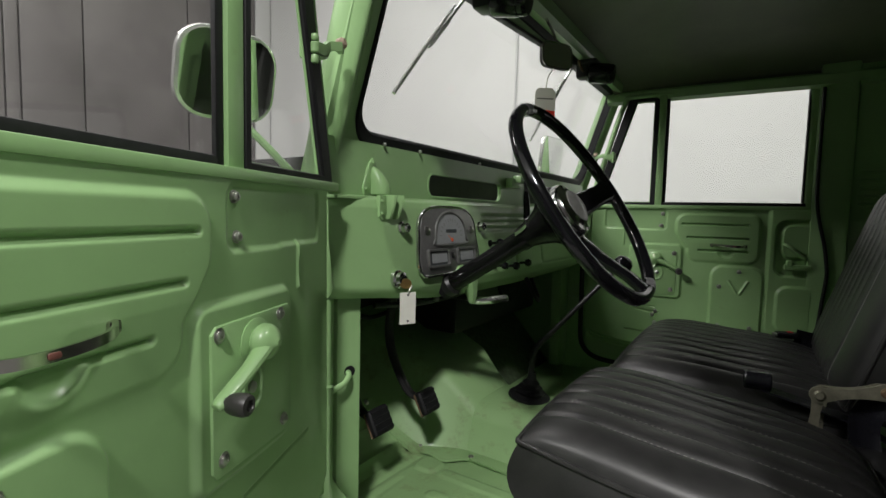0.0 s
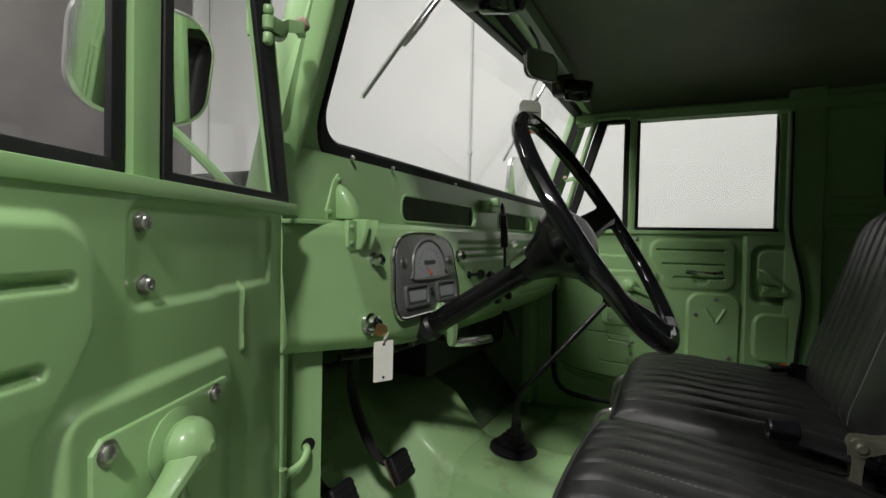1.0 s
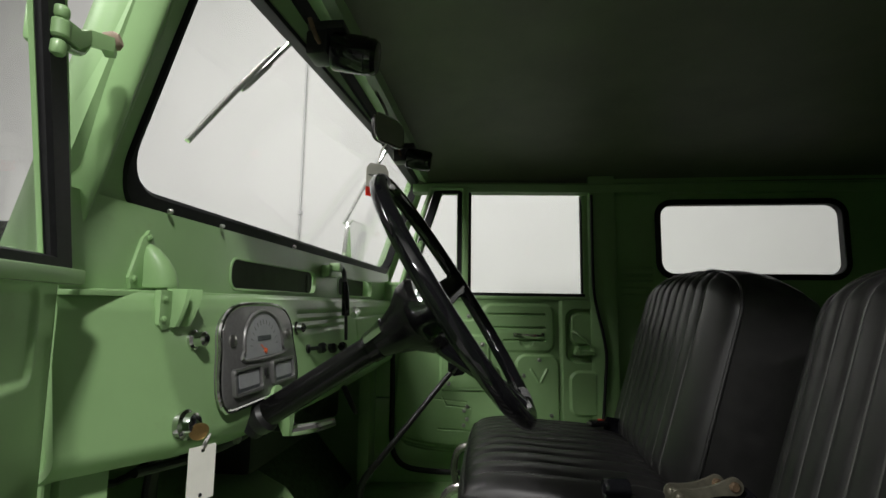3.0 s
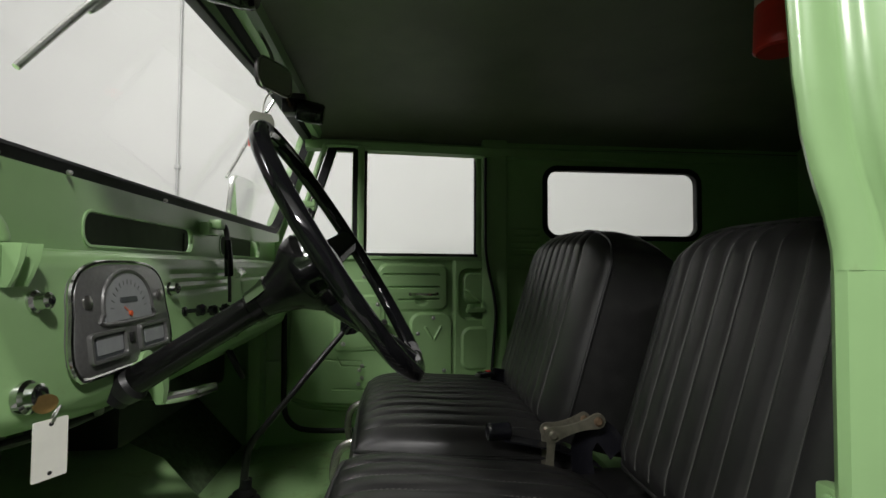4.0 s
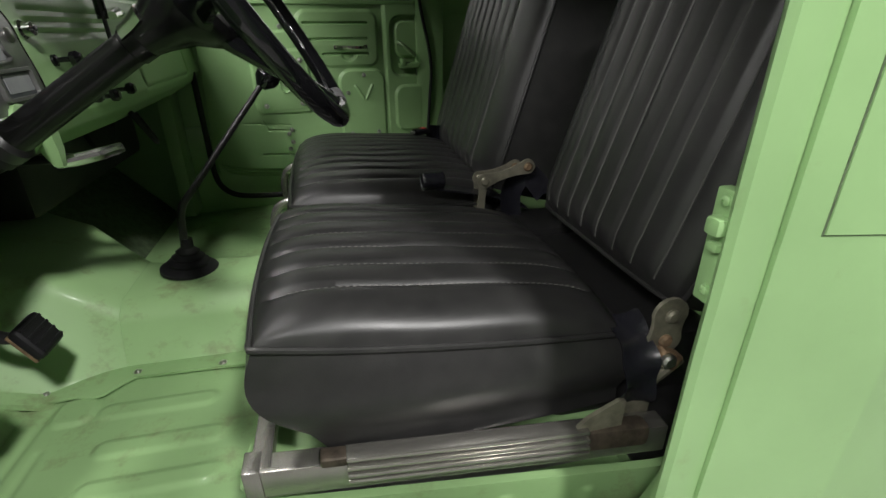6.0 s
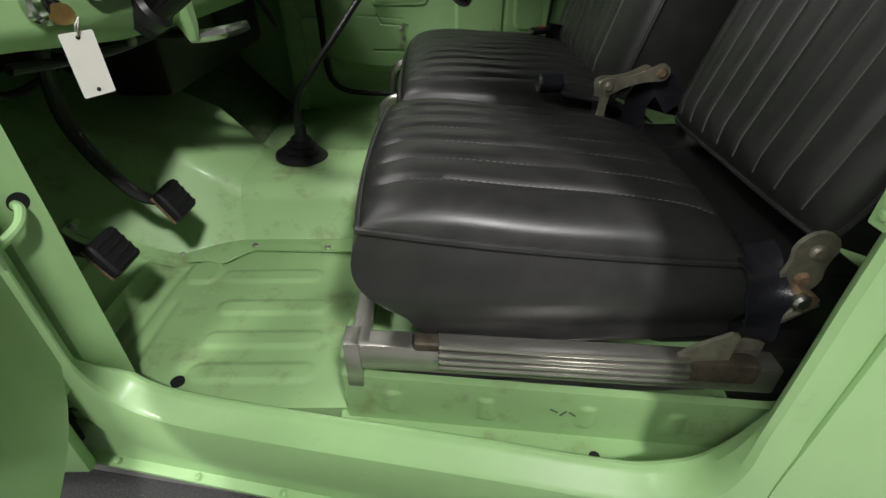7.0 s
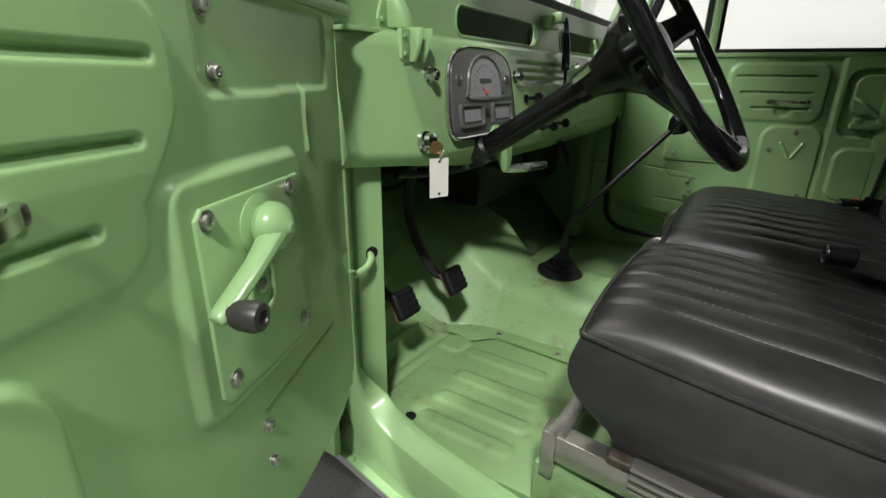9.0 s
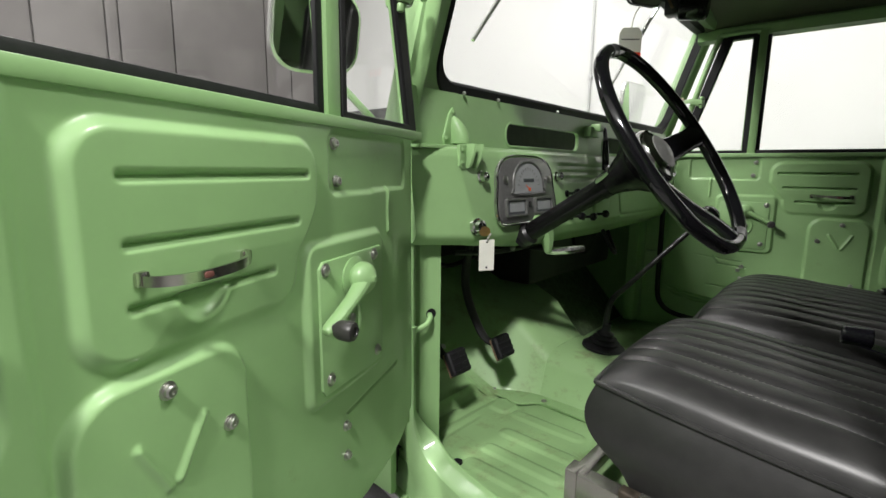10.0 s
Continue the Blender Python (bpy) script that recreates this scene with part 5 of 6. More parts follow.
# ---------------------------------------------------------------- doors
def door_relief(U, Z):
    """Pressed relief of the inner door skin: metres towards the cabin."""
    w = np.full_like(U, -0.008)
    # raised upper panel, its front lower corner cut away along a sweep
    sweep = 0.040 * np.clip((1.200 - Z) / 0.060, 0, 1) ** 1.3 * np.clip((0.52 - U) / 0.10, 0, 1)
    w += 0.0085 * step(rrect_dist(U - sweep, Z, 0.346, 0.614, 1.092, 1.266, 0.034), 0.013) * (0.35 + 0.65 * np.clip((Z - 1.09 + 0.9 * np.clip(U - 0.50, 0, 1)) / 0.07, 0, 1))
    # shallow bay round the upper bolts, open towards the hinge
    w -= 0.004 * step(rrect_dist(U, Z, 0.09, 0.312, 1.204, 1.280, 0.014), 0.008) * (1 - step(rrect_dist(U, Z, 0.09, 0.208, 1.150, 1.206, 0.01), 0.01))
    for z, u0 in ((1.229, 0.368), (1.180, 0.387), (1.133, 0.426)):
        w -= 0.0075 * step(seg_dist(U, Z, (u0, z), (0.577, z)) - 0.0025, 0.0070)
    scoop = np.hypot((U - 0.512) / 0.037, (Z - 1.132) / 0.033)
    w -= 0.009 * step(0.06 * (scoop - 0.62), 0.022) * np.clip((1.138 - Z) / 0.010, 0, 1)
    low = rrect_dist(U, Z, 0.470, 0.632, 0.80, 1.079, 0.040)
    w += 0.0090 * step(low, 0.010)
    for a, b in (((0.526, 1.026), (0.552, 0.984)), ((0.585, 1.026), (0.562, 0.982))):
        w += 0.0050 * step(seg_dist(U, Z, a, b) - 0.002, 0.0100)
    w += 0.0075 * step(rrect_dist(U, Z, 0.188, 0.371, 0.946, 1.149, 0.018), 0.011)
    w += 0.0040 * step(seg_dist(U, Z, (0.162, 1.143), (0.162, 1.208)) - 0.0015, 0.006)
    w += 0.008 * step(0.641 - U, 0.014) * (Z < 1.285)
    w -= 0.009 * step(rrect_dist(U, Z, 0.662, 0.785, 1.055, 1.250, 0.035), 0.010)
    w += 0.007 * step(rrect_dist(U, Z, 0.680, 0.785, 1.120, 1.235, 0.03), 0.010)
    w += 0.006 * step(rrect_dist(U, Z, 0.672, 0.800, 0.86, 1.020, 0.035), 0.012)
    w -= 0.003 * step(seg_dist(U, Z, (0.13, 0.92), (0.285, 0.905)) - 0.001, 0.006)
    return w


def vehicle_door(name, M, label, END, BAR, gain=1.0, post=0.297, s0=0.052, sk=0.30, dw=0.0, lip=0.040, rise=0.0, extra_bolts=(), creases=()):
    """Local frame: u from the hinge edge, w towards the cabin, z up."""
    d = thing(name, tuple(M @ Vector((0.06, -0.03, 0.72))), label, "vehicle door", "front doors")
    TOP = 1.297

    def loc(u, w, z):
        return Vector((u, w, z))
    U, V = np.meshgrid(np.linspace(0, 1, 400), np.linspace(0, 1, 320), indexing="ij")
    foot = lambda u: np.interp(u, [0.04, 0.07, 0.10, 0.15, 0.22, 0.32, 0.76], [0.752, 0.742, 0.736, 0.728, 0.720, 0.716, 0.714])
    front = lambda z: np.interp(z, [0.70, 0.80, 0.9, 1.0, 1.1, 1.2, 1.30], [0.028, 0.026, 0.026, 0.030, 0.034, 0.038, 0.040])
    zz = 0.716 + (TOP - 0.716) * V
    uu = front(zz) + (END - front(zz)) * U
    zb = foot(uu)
    Z = zb + (TOP - zb) * V
    uu = front(Z) + (END - front(Z)) * U
    W = gain * door_relief(uu, Z)
    for a, b in creases:
        W -= 0.006 * step(seg_dist(uu, Z, a, b) - 0.001, 0.007)
    W -= 0.020 * np.clip((0.145 - uu) / 0.12, 0, 1) ** 1.7
    W -= 0.022 * np.clip((zb + 0.035 - Z) / 0.035, 0, 1) ** 1.5
    W -= 0.005 * bead(Z - zb - 0.026, 0.005)
    W -= 0.004 * bead(Z - zb - 0.012, 0.004)
    W -= 0.008 * np.clip((Z - TOP + 0.010) / 0.010, 0, 1) ** 2
    bm = bmesh.new()
    sheet(bm, uu, W, Z, 0.010, (0, -1, 0))
    part("inner_skin", bm, green, d, "green pressed inner door skin", M, angle=70)
    bm = bmesh.new()
    U2, V2 = np.meshgrid(np.linspace(0.020, END + 0.01, 30), np.linspace(0, 1, 30), indexing="ij")
    zb2 = foot(U2) - 0.018
    sheet(bm, U2, np.full_like(U2, -0.056) + 0.012 * (V2 < 0.03), zb2 + (TOP - zb2) * V2, 0.008, (0, -1, 0))
    part("outer_skin", bm, green, d, "", M)
    # sill capping, rim between the skins
    bm = bmesh.new()
    box(bm, (0.035, -0.064, TOP - 0.012), (END + 0.01, -0.034, TOP + 0.004), 0.004)
    box(bm, (0.035, -0.022, TOP - 0.012), (END + 0.01, -0.004, TOP + 0.002), 0.003)
    part("sill_rail", bm, green, d, "", M)
    bm = bmesh.new()
    loops = []
    for z in np.linspace(0.755, TOP, 12):
        f = float(front(z))
        loops.append([loc(f + a, b, z) for a, b in ((0.004, -0.030), (-0.004, -0.040), (-0.006, -0.062), (0.01, -0.064), (0.012, -0.032))])
    rings(bm, loops)
    part("front_edge", bm, green, d, "", M)
    bm = bmesh.new()
    box(bm, (END - 0.004, -0.064, 0.73), (END + 0.010, 0.0, TOP), 0.006)
    part("rear_edge", bm, green, d, "", M)

    # window frame
    slope = lambda z: s0 + (z - TOP) * sk
    fo = -0.4 * dw
    bm = bmesh.new()
    zt = 1.715
    tube(bm, [loc(slope(TOP) + fo, -0.035, TOP - 0.01), loc(slope(1.5) + fo, -0.035, 1.5), loc(slope(zt - 0.03) + fo, -0.035, zt - 0.03), loc(slope(zt) + 0.03, -0.035, zt), loc(0.4, -0.035, zt), loc(BAR - 0.045, -0.035, zt), loc(BAR - 0.003, -0.035, zt - 0.03), loc(BAR, -0.035, 1.5), loc(BAR, -0.035, TOP - 0.01)], 0.013, 10, flat=0.8)
    part("window_frame", bm, green, d, "", M)
    bm = bmesh.new()
    box(bm, (post, -0.052 + 1.6 * dw, TOP - 0.01), (post + 0.025 + 0.4 * dw, -0.014, zt), 0.007)
    part("divider_post", bm, green, d, "green window divider post", M)
    bm = bmesh.new()
    box(bm, (post + 0.025 + 0.4 * dw, -0.046 + 1.4 * dw, TOP - 0.01), (post + 0.037 + 0.5 * dw, -0.034 + dw, zt), 0.002)
    part("glass_run", bm, black_rubber, d, "black felt glass run", M)
    bm = bmesh.new()
    box(bm, (post + 0.025 + 0.4 * dw, -0.034, TOP - 0.004), (BAR - 0.003, -0.020, TOP + 0.014), 0.004)
    part("sill_seal", bm, black_rubber, d, "black sill weatherstrip", M)
    bm = bmesh.new()
    slab(bm, [(post + 0.034, 0.002), (BAR - 0.005, 0.002), (BAR - 0.005, zt - TOP), (post + 0.034, zt - TOP)], -0.0465 + 1.1 * dw, -0.043 + 1.1 * dw, 0, M @ Matrix.Translation((0, 0, TOP)) @ Matrix(((1, 0, 0, 0), (0, 0, 1, 0), (0, 1, 0, 0), (0, 0, 0, 1))))
    p = part("pane", bm, clear_glass, d, "clear door glass")
    p.visible_shadow = False
    # vent window: rubber, thin frame, pane
    V4 = [(post, TOP - 0.002), (post, zt), (slope(zt) + 0.012, zt), (slope(TOP) + 0.012, TOP - 0.002)]
    n4 = post - 0.017 + 0.3 * dw
    I4 = [(n4, TOP + 0.012), (n4, zt - 0.018), (slope(zt) + lip, zt - 0.018), (slope(TOP + 0.012) + lip, TOP + 0.012)]

    def dense(poly, k=8):
        return [(a[0] + (b[0] - a[0]) * i / k, a[1] + (b[1] - a[1]) * i / k) for a, b in zip(poly, poly[1:] + poly[:1]) for i in range(k)]
    flip = Matrix(((1, 0, 0, 0), (0, 0, 1, 0), (0, 1, 0, 0), (0, 0, 0, 1)))
    bm = bmesh.new()
    ring_plate(bm, dense(V4), dense(I4), -0.044 + 1.5 * dw, -0.028 + dw, M @ flip, 0.003)
    v = part("vent_window", bm, black_rubber, d, "black rubber vent window surround")
    e5 = 0.0025 - 0.07 * dw
    I5 = [(n4 - e5, TOP + 0.012 + e5), (n4 - e5, zt - 0.018 - e5), (slope(zt) + lip + e5, zt - 0.018 - e5), (slope(TOP + 0.012 + e5) + lip + e5, TOP + 0.012 + e5)]
    bm = bmesh.new()
    ring_plate(bm, dense(I4), dense(I5), -0.040 + dw, -0.036 + dw, M @ flip, 0.001)
    part("vent_frame", bm, green, v, "thin green vent window frame")
    bm = bmesh.new()
    slab(bm, I4, -0.0385 + dw, -0.0345 + dw, 0, M @ flip)
    p = part("vent_pane", bm, clear_glass, v, "clear vent glass")
    p.visible_shadow = False
    # vent catch arm
    bm = bmesh.new()
    zc = 1.487 + rise / 2
    uc = slope(zc) + lip - 0.014
    box(bm, (uc - 0.002, -0.032, zc - 0.018), (uc + 0.012, -0.016, zc + 0.016), 0.004)
    for z0, z1, r in ((-0.024, -0.012, 0.0062), (-0.010, 0.006, 0.0078), (0.008, 0.018, 0.0062)):
        lathe(bm, loc(uc + 0.002, -0.011, zc + z0), (0, 0, 1), [(0, 0), (r * 0.8, 0), (r, 0.002), (r, z1 - z0 - 0.002), (r * 0.8, z1 - z0), (0, z1 - z0)], 14)
    rings(bm, [[loc(u, -0.010 + w + a, zc + z + b) for a, b in ((-t, -h), (t, -h), (t * 1.2, 0), (t, h), (-t, h), (-t * 1.2, 0))] for u, w, z, t, h in ((uc + 0.002, 0.0, -0.001, 0.005, 0.0085), (uc - 0.016, 0.003, 0.000, 0.0045, 0.0085), (uc - 0.036, 0.001, 0.004 + 0.5 * rise, 0.0045, 0.0075), (uc - 0.054, dw - 0.002, 0.000 + rise, 0.0050, 0.0070), (uc - 0.066, dw - 0.004, -0.003 + rise, 0.0045, 0.0050))])
    tube(bm, [loc(uc - 0.004, -0.008, zc - 0.014), loc(uc - 0.026, -0.008, zc - 0.006), loc(uc - 0.040, -0.009, zc + 0.5 * rise)], [0.0035, 0.004, 0.0035], 8)
    c = part("vent_catch", bm, green, d, "green hinged stay on the vent window post", M)
    bm = bmesh.new()
    lathe(bm, loc(uc - 0.064, -0.020 + dw, zc + 0.006 + rise), (0, 1, 0.3), [(0.007, 0), (0.009, 0.003), (0.009, 0.011), (0.006, 0.015), (0, 0.015)], 14)
    part("rubber_stop", bm, plain(name + "_stop_rubber", (0.36, 0.27, 0.20), 0.7), c, "tan rubber stop", M)

    bm = bmesh.new()
    box(bm, (BAR - 0.006, -0.048, TOP - 0.01), (BAR + 0.034, -0.022, zt), 0.004)
    part("rear_frame", bm, green, d, "", M)
    bm = bmesh.new()
    box(bm, (BAR - 0.014, -0.046, TOP), (BAR - 0.006, -0.028, zt), 0.003)
    part("glass_run", bm, black_rubber, d, "black felt glass run", M)
    # crank plate and crank
    bm = bmesh.new()
    slab(bm, [(0.200, 0.966), (0.200, 1.120), (0.206, 1.128), (0.346, 1.127), (0.354, 1.119), (0.353, 0.968), (0.346, 0.959), (0.208, 0.957)], -0.002, 0.0030, 0.002, M @ flip)
    pl = part("crank_plate", bm, green, d, "green access plate behind the window crank")
    for u, z in ((0.343, 1.117), (0.225, 1.118), (0.217, 0.974), (0.337, 0.978)):
        screw("plate_screw", loc(u, 0.0030, z), (0, 1, 0), 0.0060, pl, m=M)
    bm = bmesh.new()
    lathe(bm, loc(0.280, 0.002, 1.096), (0, 1, 0), [(0.027, 0), (0.028, 0.003), (0.024, 0.005), (0.0185, 0.006), (0.0195, 0.009), (0.0215, 0.011), (0.0215, 0.018), (0.0195, 0.023), (0.013, 0.029), (0.006, 0.032), (0.004, 0.034), (0, 0.034)], 28)
    cr = part("window_crank", bm, green, d, "green enamelled window crank", M)
    bm = bmesh.new()
    tube(bm, [loc(0.280, 0.020, 1.096), loc(0.318, 0.023, 1.077), loc(0.364, 0.021, 1.054), loc(0.371, 0.0205, 1.0505)], [0.013, 0.0095, 0.0088, 0.003], 12, flat=0.8)
    part("crank_arm", bm, green, cr, "", M)
    bm = bmesh.new()
    lathe(bm, loc(0.362, 0.021, 1.054), (0, 1, 0), [(0.006, 0), (0.007, 0.008), (0.0095, 0.009), (0.0115, 0.014), (0.0122, 0.026), (0.0105, 0.031), (0.006, 0.032), (0.005, 0.029), (0, 0.029)], 22)
    part("crank_knob", bm, dark_knob, cr, "dark grey crank knob", M)
    bm = bmesh.new()
    tube(bm, [loc(0.287 + 0.019 * math.cos(a), 0.0045, 1.042 + 0.027 * math.sin(a)) for a in np.linspace(0, 2 * math.pi, 14, endpoint=False)], 0.0035, 8, True, 3)
    part("remote_escutcheon", bm, green, d, "oval green escutcheon ring", M)
    bm = bmesh.new()
    lathe(bm, loc(0.287, 0.003, 1.042), (0, 1, 0), [(0.007, 0), (0.007, 0.003), (0.003, 0.005), (0, 0.005)], 12)
    part("escutcheon_screw", bm, steel, d, "", M)

    # bolts in the skin
    for u, z in ((0.297, 1.266), (0.293, 1.220), (0.288, 0.888), (0.288, 0.844), (0.557, 1.062), (0.497, 1.004), (0.60, 0.86), (0.50, 0.86)):
        w0 = gain * float(door_relief(np.array([[u]]), np.array([[z]]))[0, 0])
        bm = bmesh.new()
        lathe(bm, loc(u, w0 - 0.001, z), (0, 1, 0), [(0.0078, 0), (0.0078, 0.002), (0.0055, 0.0022), (0.0055, 0.006), (0.0042, 0.0072), (0.002, 0.0072), (0.002, 0.006), (0, 0.006)], 14)
        part("skin_bolt", bm, steel, d, "bright bolt head", M)

    for u, z in extra_bolts:
        bm = bmesh.new()
        lathe(bm, loc(u, -0.012, z), (0, 1, 0), [(0.0075, 0), (0.0075, 0.003), (0.0055, 0.0035), (0.005, 0.008), (0, 0.009)], 12)
        part("skin_bolt", bm, steel, d, "bright bolt head", M)

    # pull handle
    bm = bmesh.new()
    P = curve_points([loc(0.570, 0.004, 1.153), loc(0.563, 0.016, 1.153), loc(0.546, 0.025, 1.153), loc(0.520, 0.028, 1.154), loc(0.495, 0.024, 1.155), loc(0.476, 0.014, 1.156), loc(0.466, 0.002, 1.157)], 6)
    prof = [(-0.0072, -0.002), (-0.0072, 0.001), (-0.0055, 0.0026), (-0.0035, 0.0026), (-0.0028, 0.0016), (-0.0021, 0.0030), (0.0021, 0.0030), (0.0028, 0.0016), (0.0035, 0.0026), (0.0055, 0.0026), (0.0072, 0.001), (0.0072, -0.002)]
    loops = []
    for i, p in enumerate(P):
        t = (P[min(i + 1, len(P) - 1)] - P[max(i - 1, 0)]).normalized()
        out = Vector((t.y, -t.x, 0)) * (1 if t.x < 0 else -1)
        loops.append([p + Vector((0, 0, 0.58 * a)) + out * -b for a, b in prof])
    rings(bm, loops)
    h = part("pull_handle", bm, dull_chrome, d, "dull chrome bow-shaped pull handle", M)
    for u in (0.570, 0.466):
        bm = bmesh.new()
        box(bm, (u - 0.006, -0.012, 1.1485), (u + 0.006, 0.004, 1.1605), 0.003)
        part("handle_foot", bm, dull_chrome, h, "", M)
    bm = bmesh.new()
    slab(bm, rrect(0.009, 0.005, 0.002, 3, 0.535, 1.1535), 0.0290, 0.0298, 0.0005, M @ flip)
    part("handle_mark", bm, plain(name + "_faded_red", (0.16, 0.06, 0.05), 0.5), h, "small faded red mark")

    # lock lever at the rear edge
    bm = bmesh.new()
    tube(bm, [loc(0.690, -0.008, 1.168), loc(0.700, 0.012, 1.160), loc(0.745, 0.016, 1.120)], [0.009, 0.008, 0.007], 8, flat=0.7)
    box(bm, (0.690, -0.014, 1.080), (0.765, 0.012, 1.098), 0.004)
    box(bm, (0.696, -0.014, 1.092), (0.712, 0.014, 1.112), 0.003)
    part("lock_lever", bm, green, d, "green inner lock lever", M)
    return d


DU = Vector((0.355, -0.935, 0)).normalized()
DW = Vector((0.935, 0.355, 0)).normalized()
M_DRIVER = Matrix(((DU.x, DW.x, 0, 0.0), (DU.y, DW.y, 0, -0.725), (0, 0, 1, 0), (0, 0, 0, 1)))
PU = Vector((1, 0.147, 0)).normalized()
PW = Vector((0.147, -1, 0)).normalized()
M_FAR = Matrix(((PU.x, PW.x, 0, -0.0034), (PU.y, PW.y, 0, 0.6047), (0, 0, 1, 0.008), (0, 0, 0, 1)))
driver_door = vehicle_door("driver_door", M_DRIVER, "open green driver's door with window crank and vent window", 0.755, 0.745, 1.0, 0.271, 0.0225, 0.26, 0.014, 0.046, 0.018)
vehicle_door("passenger_door", M_FAR, "closed green passenger door with window crank and vent window", 0.768, 0.746, 1.4, 0.265, 0.020,
             extra_bolts=((0.214, 0.966), (0.278, 0.874), (0.276, 0.822)), creases=(((0.206, 0.946), (0.330, 0.942)), ((0.196, 0.922), (0.212, 0.892)), ((0.212, 0.892), (0.300, 0.884)), ((0.182, 0.808), (0.330, 0.800))))


def door_mirror(parent, c, target, foot, w=0.126, h=0.156, r=0.034):
    mm = look(Vector(c), Vector(target)) @ Matrix.Rotation(radians(180), 4, "Y")
    bm = bmesh.new()
    slab(bm, rrect(w, h, r, 7), -0.012, 0.002, 0.004, mm)
    s = part("side_mirror", bm, wiper_silver, parent, "rounded chrome-rimmed side mirror")
    bm = bmesh.new()
    slab(bm, rrect(w - 0.012, h - 0.012, r - 0.005, 7), 0.0022, 0.0035, 0, mm)
    part("mirror_face", bm, mirror_glass, s, "silvered mirror face")
    bm = bmesh.new()
    tube(bm, [Vector(c) + mm.to_3x3() @ Vector((0, -0.05, -0.015)), Vector(c).lerp(Vector(foot), 0.5) + Vector((-0.02, 0, -0.01)), Vector(foot)], 0.007, 8)
    part("mirror_arm", bm, green, s, "green mirror arm")


near_mirror = thing("side_mirror", (-0.10, -0.76, 1.30), "rounded bright-rimmed side mirror on a green arm outside the driver's door", "mirror", "side mirrors")
door_mirror(near_mirror, (-0.160, -0.850, 1.473), (0.785, -1.052, 1.203), (-0.10, -0.745, 1.30), 0.164, 0.146, 0.048)
far_mirror = thing("side_mirror", (-0.10, 0.70, 1.36), "rounded side mirror outside the passenger's side", "mirror", "side mirrors")
door_mirror(far_mirror, (-0.165, 0.665, 1.510), (0.820, 0.555, 1.410), (-0.12, 0.715, 1.36), 0.185, 0.165, 0.038)

# strap of the driver's door check
chk = thing("door_check", (-0.07, -0.665, 0.93), "green door check link on the hinge post", "door check")
bm = bmesh.new()
tube(bm, [(-0.062, -0.668, 0.942), (-0.046, -0.676, 0.938), (-0.040, -0.695, 0.928), (-0.048, -0.722, 0.918)], 0.0055, 10)
part("link", bm, green, chk)
bm = bmesh.new()
lathe(bm, (-0.0530, -0.667, 0.942), (0.91, -0.41, 0), [(0.011, -0.003), (0.011, 0.001), (0, 0.0012)], 16)
part("slot", bm, black_rubber, chk, "dark slot in the hinge post")
bm = bmesh.new()
tube(bm, [(-0.050, -0.722, 0.895), (-0.050, -0.722, 0.928)], 0.0075, 10)
part("pin_barrel", bm, green, chk)


